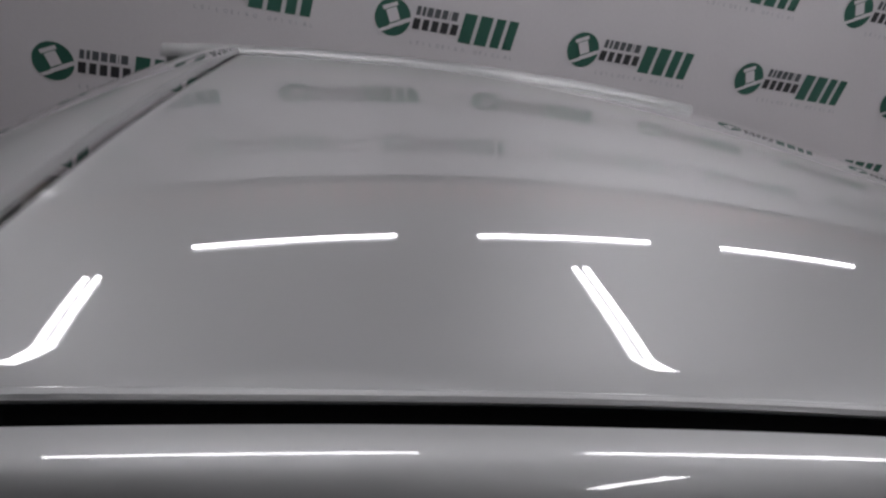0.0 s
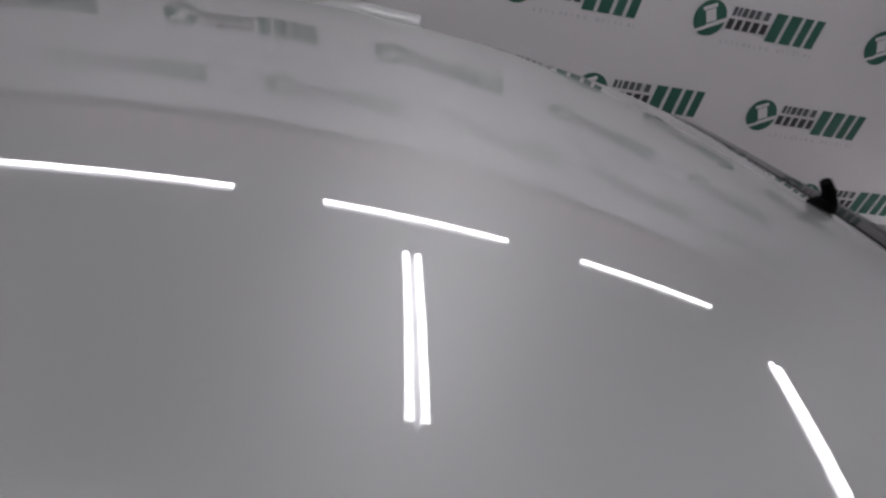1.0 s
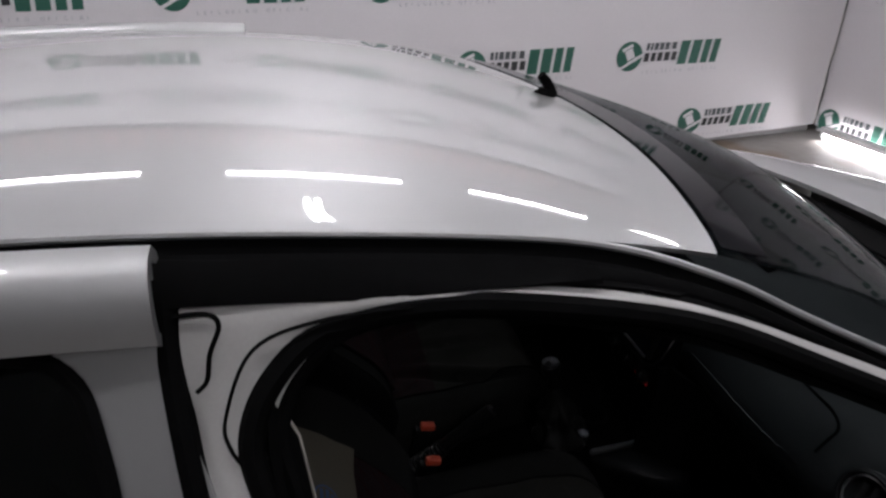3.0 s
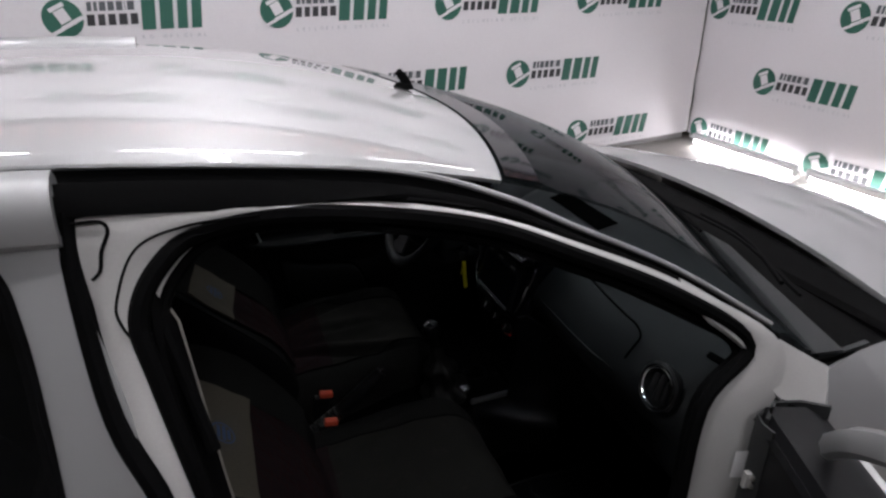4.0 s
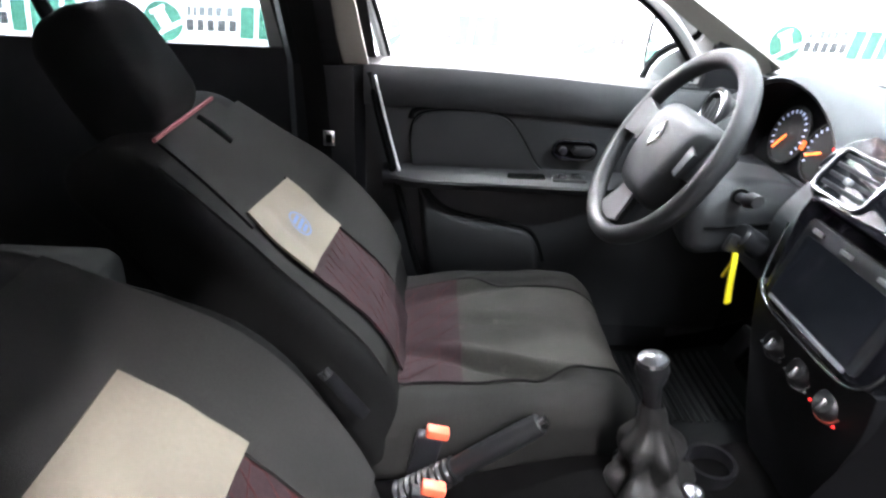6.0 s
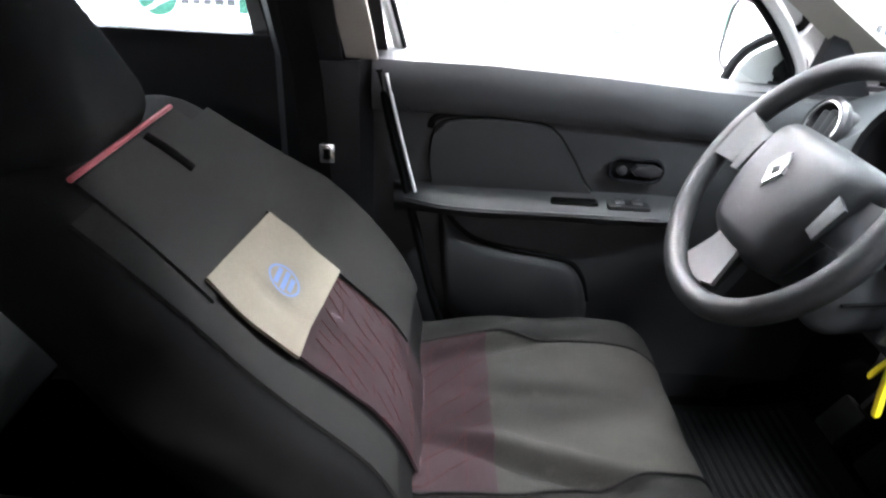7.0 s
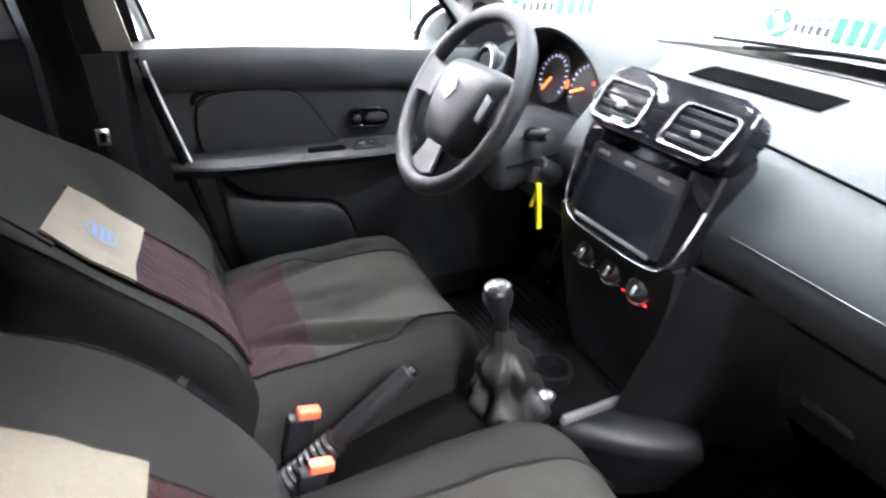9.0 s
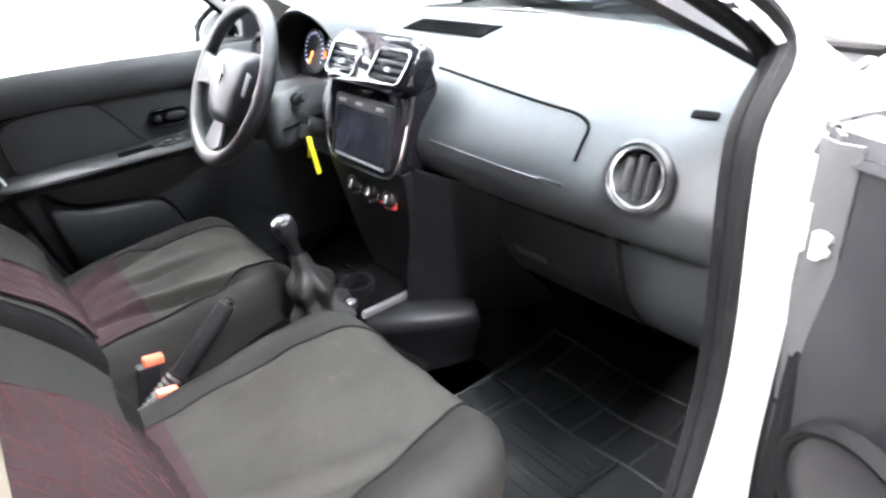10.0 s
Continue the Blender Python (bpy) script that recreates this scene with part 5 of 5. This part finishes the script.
part("column_shroud", pad((0.21, 0.185, 0.105), 0.038, lambda p: Vector((0.570 + p.x, 0.355 + p.y * (1 - 0.25 * max(0, p.z) / 0.06), 0.942 + (p.z * (1 - 4.5 * max(0, p.x)) if p.z > 0 else p.z) + 0.12 * p.x - 0.25 * abs(p.y) * (1 if p.z < 0 else 0))), 14), TRIM, car, "grey steering column shroud")
part("shroud_seam", tube([(0.49 + 0.18 * t, 0.2605, 0.922 + 0.022 * t) for t in [k / 6 for k in range(7)]], 0.0025, 6), RUBBER, car)
for s in (1, -1):
    stalk = part("stalk", tube([(0.535, 0.355 - s * 0.08, 0.975), (0.530, 0.355 - s * 0.115, 0.985), (0.524, 0.355 - s * 0.145, 0.993)], 0.0085, 10, flat=0.8), SATIN, car, "black column stalk")
    part("stalk_tip", tube([(0.5245, 0.355 - s * 0.141, 0.992), (0.521, 0.355 - s * 0.160, 0.998), (0.520, 0.355 - s * 0.172, 1.001)], 0.0135, 12, flat=0.8, taper=lambda t: 1.0 - 0.25 * t), SATIN, stalk, "ribbed black stalk end")
    part("stalk_collar", tube([(0.536, 0.355 - s * 0.088, 0.977), (0.534, 0.355 - s * 0.098, 0.980)], 0.013, 12), RUBBER, stalk)
part("ignition_lock", lathe([(0.02, -0.03), (0.02, 0.01), (0.016, 0.014)], 18, frame_of((0.533, 0.212, 0.93), (0, -1, 0), (0.5, 0, 0.85))), SATIN, car, "black ignition lock")

# -- closed driver's door, seen from inside --


def door_line(x):
    return 0.725 - 0.03 * max(0, x - 0.3)


dd = part("driver_door", skin([[Vector((x, door_line(x) + (0.02 if z < 0.5 else 0.0) + 0.0, z)) for x in [-0.10 + 0.92 * i / 20 for i in range(21)]] for z in [0.42, 0.55, 0.70, 0.85, 0.95, 1.02, 1.055]], -0.05), DOOR_TRIM, car, "dark grey plastic trimmed driver's door")
sill = [(-0.10, 1.080), (0.1, 1.078), (0.3, 1.068), (0.5, 1.055), (0.7, 1.045)]
part("sill_trim", skin([[Vector((x, door_line(x) + d, z + h)) for x, z in sill] for d, h in ((-0.001, -0.088), (-0.010, -0.075), (-0.016, -0.052), (-0.014, -0.026), (-0.006, -0.008), (0.012, 0.0), (0.06, 0.0))], 0.006), ROLL, dd, "grey upper door trim, lightened for the light on it")
DOOR_M = frame_of((0, door_line(0.1) + 0.006, 0), (1, 0, 0), (0, 0, 1))
insert = [(q.x, q.y) for q in catmull([(0.012, 0.845, 0), (0.004, 0.90, 0), (0.010, 0.955, 0), (0.035, 0.974, 0), (0.10, 0.981, 0), (0.185, 0.978, 0), (0.223, 0.963, 0), (0.258, 0.920, 0), (0.291, 0.868, 0), (0.318, 0.842, 0)], 5)]
part("door_insert", prism(insert[::-1], 0.018, DOOR_M, 0.007, seg=3), DOOR_TRIM, dd, "dark padded door insert")
# Black bars paint the shade of the grooves round the insert.
part("insert_groove", tube([Vector((x, door_line(0.1) + 0.001, z)) for x, z in insert], 0.0045, 6), RUBBER, dd)
part("insert_rim", tube(catmull([Vector((x, door_line(0.1) + 0.001, z)) for x, z in [(0.002, 0.960), (0.010, 0.978), (0.05, 0.989), (0.12, 0.994), (0.19, 0.994), (0.30, 0.988), (0.40, 0.977), (0.50, 0.961), (0.62, 0.942)]], 5), 0.0065, 8), RUBBER, dd, "moulded groove, its shade drawn as a black bar")
arm = part("armrest", skin([catmull([(-0.06, door_line(0) - d0, z), (0.05, door_line(0) - d1, z + 0.002), (0.22, door_line(0.2) - d1, z), (0.42, door_line(0.4) - d1 * 0.95, z - 0.002), (0.50, door_line(0.5) - d0, z - 0.004)], 5) for d0, d1, z in ((0.0, 0.004, 0.856), (0.015, 0.035, 0.848), (0.02, 0.055, 0.842), (0.024, 0.066, 0.830), (0.018, 0.050, 0.812), (0.0, 0.004, 0.795))], 0.008), DOOR_TRIM, dd, "grey moulded armrest")
part("arm_edge", tube(catmull([(-0.04, door_line(0) - 0.03, 0.836), (0.05, door_line(0) - 0.062, 0.836), (0.22, door_line(0.2) - 0.064, 0.834), (0.42, door_line(0.4) - 0.06, 0.832)], 6), 0.0025, 6), DASH, arm, "paler armrest edge")
part("grip_slot", block((0.088, 0.026, 0.012), Matrix.Translation((0.268, door_line(0.27) - 0.035, 0.844)), 0.005), SLOT, arm, "grip slot, its depth painted black")
part("switch_plate", block((0.078, 0.034, 0.010), Matrix.Translation((0.366, door_line(0.37) - 0.036, 0.844)), 0.004), SATIN, arm, "black window switch plate")
for k in (-1, 1):
    part("window_switch", block((0.020, 0.020, 0.008), Matrix.Translation((0.366 + 0.016 * k, door_line(0.37) - 0.036, 0.8505)) @ Matrix.Rotation(0.15, 4, "X"), 0.003), KNOB_GREY, arm, "small window switch")
hm_ = frame_of((0.376, door_line(0.38) - 0.004, 0.904), (1, 0, -0.04), (0.04, 0, 1))
hnd = part("inner_handle", prism(rounded(0.096, 0.040, 0.019, 6), 0.006, hm_, 0.002), SLOT, dd, "black inner door handle in a glossy ring")
part("handle_ring", tube([hm_ @ Vector((x, y, 0.007)) for x, y in rounded(0.098, 0.042, 0.020, 6)], 0.0038, 8, True), PIANO, hnd, "glossy black ring")
part("pull", prism([(0.046, 0.006), (0.030, 0.013), (-0.002, 0.011), (-0.010, 0.0), (0.0, -0.009), (0.030, -0.010), (0.045, -0.004)][::-1], 0.012, hm_ @ Matrix.Translation((0, 0, 0.005)), 0.004), SATIN, hnd, "black pull lever")
part("lock_button", lathe([(0.009, 0), (0.009, 0.010), (0.006, 0.012)], 14, hm_ @ Matrix.Translation((-0.027, -0.001, 0.004))), SATIN, hnd)
part("door_gap_line", tube(catmull([(-0.075, 0.706, 1.055), (-0.058, 0.704, 0.985), (-0.038, 0.70, 0.91), (-0.020, 0.698, 0.845)], 5), 0.003, 6), HOUSING, dd, "thin bright line along the door edge")
part("door_edge_seal", tube(catmull([(-0.088, 0.712, 1.06), (-0.068, 0.708, 0.97), (-0.042, 0.704, 0.87), (-0.012, 0.70, 0.75), (0.02, 0.70, 0.62), (0.06, 0.70, 0.50)], 5), 0.008, 8), RUBBER, dd, "black seal along the door edge")
# lower pocket: its lip sweeps down from the armrest and runs forward
lip = [(0.020, 0.835), (0.036, 0.800), (0.062, 0.765), (0.10, 0.738), (0.16, 0.722), (0.23, 0.711), (0.285, 0.698), (0.315, 0.665), (0.335, 0.61)]
foot = [(0.045, 0.60), (0.055, 0.575), (0.075, 0.555), (0.11, 0.54), (0.16, 0.53), (0.23, 0.52), (0.285, 0.515), (0.315, 0.51), (0.34, 0.505)]
pocket = []
for k, (d, t) in enumerate(((0.002, 0.0), (0.014, 0.02), (0.022, 0.08), (0.028, 0.3), (0.026, 0.6), (0.016, 0.9), (0.002, 1.0))):
    pocket.append(catmull([Vector((a + (c - a) * t, door_line(a) - d * (0.5 if i in (0, 8) else 1.0), b + (e - b) * t)) for i, ((a, b), (c, e)) in enumerate(zip(lip, foot))], 4))
part("door_pocket", skin(pocket, 0.006), DOOR_TRIM, dd, "moulded door pocket")
part("pocket_lip", tube(catmull([Vector((x, door_line(x) - 0.006, z + 0.006)) for x, z in [(0.012, 0.87)] + lip], 4), 0.0055, 6), RUBBER, dd, "dark line over the pocket")
wf = catmull([flip(p) + Vector((0, -0.015, 0)) for p in [(-0.055, -0.735, 1.075), (-0.085, -0.69, 1.19), (-0.115, -0.63, 1.30), (-0.115, -0.595, 1.365), (-0.06, -0.575, 1.40), (0.05, -0.575, 1.402), (0.2, -0.595, 1.365), (0.36, -0.63, 1.295), (0.52, -0.675, 1.205), (0.63, -0.715, 1.10), (0.64, -0.73, 1.05)]], 5)
part("window_frame", tube(wf, 0.014, 8), PAINT_IN, dd, "silver window frame")
part("frame_seal", tube([q + Vector((0.008 if q.x < 0 else -0.006, 0.0, -0.012)) for q in wf], 0.008, 8), RUBBER, dd)
pn = []
for k in range(9):
    row = []
    for i in range(13):
        x = -0.11 + 0.75 * i / 12
        z = 1.03 + (min(1.40, 1.425 - 0.60 * max(0, x - 0.12)) - 0.0 - 1.03) * k / 8
        row.append(Vector((x, 2 * MID + side_y(z) - 0.05, z)))
    pn.append(row)
part("window_pane", skin(pn, 0.004), WINDOW, dd, "clear door window glass")
part("mirror_cheek", prism([(0.63, 1.045), (0.76, 1.04), (0.72, 1.10), (0.655, 1.17)], 0.02, frame_of((0, 0.735, 0), (1, 0, 0), (0, 0, 1))), DARK, dd, "black mirror cheek panel")
# trim of the far pillar with its belt, and the rear door
part("pillar_cover", skin([[Vector((x, 0.70 + d, z)) for x, d in ((-0.265, 0.03), (-0.245, -0.01), (-0.18, -0.02), (-0.12, -0.005), (-0.095, 0.03))] for z in (0.42, 0.65, 0.85, 1.0, 1.075)], -0.01), DARK, car, "dark lower pillar cover")
part("pillar_cover", skin([[Vector((x - 0.07 * (z - 1.075), 0.70 - 0.42 * (z - 1.075) + d, z)) for x, d in ((-0.265, 0.03), (-0.245, -0.01), (-0.20, -0.02), (-0.145, -0.01))] for z in (1.075, 1.2, 1.32, 1.42)], -0.01), DARK, car)
part("pillar_cover", skin([[Vector((x - 0.16 * (z - 1.075), 0.712 - 0.42 * (z - 1.075), z)) for x in (-0.143, -0.115, -0.09)] for z in (1.075, 1.2, 1.32, 1.42)], -0.01), BEIGE, car, "beige upper pillar trim")
part("pillar_core", skin([[Vector((x - 0.12 * max(0, z - 1.075), 0.745 - 0.42 * max(0, z - 1.075), z)) for x in (-0.27, -0.18, -0.075)] for z in (0.5, 0.9, 1.075, 1.2, 1.40)], -0.01), DARK, car, "dark pillar behind its covers")
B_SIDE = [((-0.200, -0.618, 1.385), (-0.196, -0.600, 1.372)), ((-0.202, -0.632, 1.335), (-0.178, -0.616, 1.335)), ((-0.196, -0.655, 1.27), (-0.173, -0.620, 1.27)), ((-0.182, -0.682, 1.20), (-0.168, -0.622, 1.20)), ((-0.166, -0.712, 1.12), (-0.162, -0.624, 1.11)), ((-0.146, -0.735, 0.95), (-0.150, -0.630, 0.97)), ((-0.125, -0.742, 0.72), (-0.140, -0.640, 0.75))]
# Cover blacker than the far pillar's: shade is put into the material.
part("pillar_cover", skin([[Vector(a), Vector(a).lerp(Vector(b), 0.5), Vector(b)] for a, b in B_SIDE], 0.006), RUBBER, car, "pillar cover beside the open doorway, blackened as in shade")
part("pillar_trim_edge", skin([[Vector(b) + Vector((0.001, -0.001, 0)), Vector(b) + Vector((0.003, 0.001, 0)), Vector(b) + Vector((0.002, 0.003, 0))] for a, b in B_SIDE], 0.002), BEIGE, car, "narrow beige edge of the pillar cover")
belt = part("seat_belt", skin([[Vector((x - 0.05 * (z - 0.9), 0.672 - (0.40 * (z - 1.05) if z > 1.05 else 0), z)) for x in (-0.215, -0.168)] for z in (0.45, 0.7, 0.93, 1.05, 1.2, 1.33)], 0.002), FABRIC_DARK, car, "black seat belt with a chrome tongue")
part("tongue", block((0.026, 0.006, 0.034), Matrix.Translation((-0.169, 0.650, 0.930)), 0.002), CHROME, belt, "chrome belt tongue")
part("tongue_slot", block((0.012, 0.004, 0.018), Matrix.Translation((-0.169, 0.6455, 0.930)), 0.001), RUBBER, belt)
for s in (1, -1):
    sw = (lambda p: Vector(p)) if s == 1 else flip
    part("rear_door_trim", skin([[sw((x, -0.69 + (0.0 if z < 1.05 else -0.03), z)) for x in [-0.27 - 0.9 * i / 8 for i in range(9)]] for z in (0.42, 0.7, 0.95, 1.06, 1.088)], 0.02), DARK, car, "black rear door trim")
# driver's side mirror
mh = part("door_mirror", pad((0.09, 0.215, 0.15), 0.04, lambda p: Vector((0.635 + p.x + 0.02 * p.y, 0.875 + p.y, 1.115 + p.z)), 8), RUBBER, car, "black door mirror")
part("mirror_glass", prism(rounded(0.175, 0.118, 0.03, 5), 0.004, frame_of((0.590, 0.875, 1.115), (0, -1, 0), (0.05, 0, 1))), MIRROR, mh, "mirror glass")
part("mirror_rim", tube([frame_of((0.588, 0.875, 1.115), (0, -1, 0), (0.05, 0, 1)) @ Vector((x, y, 0)) for x, y in rounded(0.188, 0.131, 0.036, 5)], 0.006, 8, True), DARK, mh, "black mirror rim")
part("mirror_arm", tube([(0.62, 0.77, 1.09), (0.61, 0.86, 1.10)], 0.025, 8, flat=0.6), RUBBER, mh)
# pedals
for yy, xx in ((0.46, 0.74), (0.36, 0.75), (0.27, 0.77)):
    pd = part("pedal", block((0.02, 0.06, 0.075), Matrix.Translation((xx, yy, 0.56)) @ Matrix.Rotation(0.5, 4, "Y"), 0.006), RUBBER, car, "black rubber pedal")
    part("pedal_arm", tube([(xx + 0.015, yy, 0.56), (xx + 0.08, yy, 0.72)], 0.008, 6), RUBBER, pd)

# ---- open passenger door ----
TH = radians(68)
du, dn = Vector((-math.cos(TH), -math.sin(TH), 0)), Vector((-math.sin(TH), math.cos(TH), 0))  # along the door; towards its inner face
HINGE = Vector((0.648, -0.768, 0))
if dn.x > 0:
    dn = -dn
door_pt = lambda u, n, z: HINGE + du * u + dn * n + Vector((0, 0, z))
od = part("open_door", skin([[door_pt(u, -0.085 - 0.02 * math.sin(math.pi * (z - 0.35) / 0.8), z) for u in [0.02 + 0.95 * i / 12 for i in range(13)]] for z in (0.36, 0.5, 0.7, 0.9, 1.0, 1.06)], 0.02), PAINT, car, "open silver passenger door with dark trim")
# Darker plastic than the other door's trim; its shade is in the colour.
part("door_trim_panel", skin([[door_pt(u, 0.03 + 0.02 * math.sin(math.pi * min(1, max(0, (z - 0.4) / 0.5))), z) for u in [0.042 + 0.913 * i / 12 for i in range(13)]] for z in (0.40, 0.55, 0.7, 0.85, 0.98, 1.07)], -0.03), DARK, od, "door trim, darkened as in shade")
part("door_edge", skin([[door_pt(0.0 + 0.02 * k, n, z) for k, n in ((0, -0.08), (-0.6, -0.04), (-0.5, 0.0), (1.5, 0.028))] for z in (0.36, 0.6, 0.85, 1.0, 1.085)], 0.006), DIM_SILVER, od, "silver front edge of the door, dimmed to grey")
part("door_flange", skin([[door_pt(u, n, z) for u, n in ((0.0, 0.018), (0.012, 0.034), (0.032, 0.036), (0.052, 0.028))] for z in (0.36, 0.5, 0.7, 0.85, 1.0, 1.08)], 0.004), DIM_SILVER, od, "silver flange along the front edge, dimmed to grey")
part("door_top", skin([[door_pt(u, n, z) for u in [0.0 + 0.97 * i / 10 for i in range(11)]] for n, z in ((-0.08, 1.06), (-0.04, 1.085), (0.02, 1.085), (0.035, 1.06))], 0.006), DARK, od)
fr = catmull([door_pt(*q) for q in [(0.10, -0.02, 1.10), (0.17, 0.0, 1.17), (0.30, 0.03, 1.26), (0.48, 0.075, 1.35), (0.66, 0.11, 1.41), (0.80, 0.125, 1.425), (0.90, 0.12, 1.40), (0.93, 0.08, 1.30), (0.92, 0.0, 1.12), (0.92, -0.02, 1.06)]], 5)
part("door_window_frame", tube(fr, 0.02, 8, flat=0.7), PAINT, od, "silver door window frame")
sp = part("speaker_grille", lathe([(0.002, 0.004), (0.05, 0.006), (0.085, 0.002)], 32, frame_of(door_pt(0.155, 0.052, 0.70), du, (0, 0, 1))), DARK, od, "round speaker grille")
part("speaker_rim", lathe([(0.084, 0.0), (0.087, 0.010), (0.094, 0.012), (0.100, 0.006), (0.102, -0.006)], 40, frame_of(door_pt(0.155, 0.052, 0.70), du, (0, 0, 1))), RUBBER, sp, "raised dark rim")
part("armrest", pad((0.5, 0.07, 0.07), 0.03, lambda p: door_pt(0.45 + p.x, 0.07 + p.y, 0.82 + p.z), 6), TRIM, od)
for zz in (0.60, 0.972):
    hg = part("hinge", prism([(-0.016, -0.015), (0.008, -0.015), (0.018, -0.008), (0.018, 0.008), (0.008, 0.015), (-0.016, 0.015)], 0.010, frame_of((0.606, -0.785, zz), (1, -0.28, 0), (0, 0, 1)), 0.003), PAINT_IN, car, "silver painted door hinge")
    part("hinge_pin", tube([(0.632, -0.800, zz - 0.034), (0.632, -0.800, zz + 0.034)], 0.008, 12), STEEL, hg, "bare steel hinge pin")
    for k in (-1, 1):
        part("bolt", lathe([(0.006, 0), (0.006, 0.005), (0.0035, 0.007)], 6, frame_of((0.600, -0.791, zz + 0.008 * k), (1, -0.28, 0), (0, 0, 1))), STEEL, hg, "bare steel bolt")
    part("door_leaf", block((0.05, 0.008, 0.044), frame_of((0.640, -0.822, zz), du, (0, 0, 1)) @ Matrix.Rotation(math.pi / 2, 4, "X"), 0.003), DIM_SILVER, hg, "silver hinge leaf, dimmed to grey")
strap = part("check_strap", block((0.07, 0.012, 0.022), frame_of((0.622, -0.802, 0.76), du, (0, 0, 1)), 0.003), STEEL, car, "bare steel door check strap")
part("strap_roller", lathe([(0.010, -0.012), (0.010, 0.012), (0.006, 0.014)], 14, Matrix.Translation((0.606, -0.790, 0.76))), RUST, strap, "rusty roller")
part("rust_stain", skin([[Vector((0.575 + 0.02 * k, -0.778 - 0.004 * k, z)) for k in (0, 1, 2)] for z in (0.50, 0.54, 0.58)], 0.001), RUST, car, "rust brown stain below the hinge")
part("paper_sticker", skin([[Vector((0.588 + 0.010 * k, -0.7615 - 0.0035 * k, z)) for k in (0, 1, 2)] for z in (0.955, 0.985, 1.010)], 0.0008), HOUSING, car, "small white paper sticker")
part("wiring_boot", tube(catmull([(0.60, -0.782, 0.74), (0.63, -0.80, 0.75), (0.655, -0.82, 0.74)], 5), 0.014, 8), RUBBER, car, "black rubber wiring boot")

# ---- loose things in the cabin ----
key = thing("ignition_key", "steel car key in the ignition with a yellow tag", "key")
part("key_head", block((0.012, 0.03, 0.035), frame_of((0.518, 0.205, 0.922), (0, -1, 0), (0.3, 0, 0.95)), 0.005), SATIN, key)
part("tag_strap", tube(catmull([(0.515, 0.195, 0.912), (0.513, 0.187, 0.895), (0.513, 0.182, 0.865), (0.516, 0.180, 0.835)], 6), 0.0105, 8, flat=0.45), YELLOW, key, "yellow plastic tag strap")
part("tag_tail", tube(catmull([(0.513, 0.190, 0.905), (0.512, 0.198, 0.885), (0.512, 0.205, 0.868)], 6), 0.007, 8, flat=0.45), YELLOW, key)

mat_ob = thing("rubber_floor_mat", "black ribbed rubber mat lying in the passenger footwell", "floor mat")
base = [[Vector((x, y, 0.386 + 0.06 * max(0, x - 0.72) * 2 + 0.004 * math.sin(x * 9 + y * 7))) for y in [-0.68 + 0.52 * j / 16 for j in range(17)]] for x in [0.32 + 0.60 * i / 16 for i in range(17)]]
part("mat_sheet", skin(base, 0.008), MAT_RUBBER, mat_ob)
mz = lambda x, y: 0.386 + 0.06 * max(0, x - 0.72) * 2 + 0.004 * math.sin(x * 9 + y * 7)
for k in range(13):
    xx = 0.36 + 0.022 * k
    part("rib", tube([(xx + 0.004 * math.sin(k * 2.1), y, mz(xx, y) + 0.001) for y in [-0.50 + 0.20 * j / 6 for j in range(7)]], 0.004, 6), MAT_RUBBER, mat_ob)
for yy, x0, x1 in ((-0.665, 0.34, 0.88), (-0.52, 0.34, 0.66), (-0.275, 0.33, 0.70), (-0.255, 0.36, 0.66), (-0.175, 0.34, 0.88), (-0.60, 0.66, 0.86), (-0.535, 0.66, 0.86), (-0.47, 0.66, 0.86), (-0.405, 0.66, 0.86), (-0.34, 0.66, 0.86), (-0.24, 0.66, 0.86)):
    part("ridge", tube([(x0 + (x1 - x0) * j / 10, yy + 0.008 * math.sin((x0 + (x1 - x0) * j / 10) * 14), mz(x0 + (x1 - x0) * j / 10, yy) + 0.003) for j in range(11)], 0.0034, 6), MAT_RIDGE, mat_ob, "ridge, paler for the glare on it")
for xx, y0, y1 in ((0.66, -0.665, -0.175), (0.86, -0.665, -0.175), (0.345, -0.665, -0.175), (0.45, -0.665, -0.52), (0.55, -0.665, -0.52), (0.42, -0.255, -0.175), (0.49, -0.255, -0.175), (0.56, -0.255, -0.175), (0.76, -0.665, -0.24)):
    part("ridge", tube([(xx + 0.006 * math.sin(9 * t), y0 + (y1 - y0) * t, mz(xx, y0 + (y1 - y0) * t) + 0.003) for t in [k / 8 for k in range(9)]], 0.0034, 6), MAT_RIDGE, mat_ob, "ridge, paler for the glare on it")

drv = thing("rubber_floor_mat", "black ribbed rubber mat lying in the driver's footwell", "floor mat")
dz_ = lambda x, y: 0.388 + 0.16 * max(0, x - 0.66) + 0.004 * math.sin(x * 8 + y * 9)
part("mat_sheet", skin([[Vector((x, y, dz_(x, y))) for y in [0.19 + 0.48 * j / 16 for j in range(17)]] for x in [0.36 + 0.46 * i / 16 for i in range(17)]], 0.008), MAT_RUBBER, drv)
for k in range(16):
    xx = 0.50 + 0.018 * k
    part("rib", tube([(xx, y, dz_(xx, y) + 0.001) for y in [0.40 + 0.25 * j / 6 for j in range(7)]], 0.004, 6), MAT_RIDGE, drv)
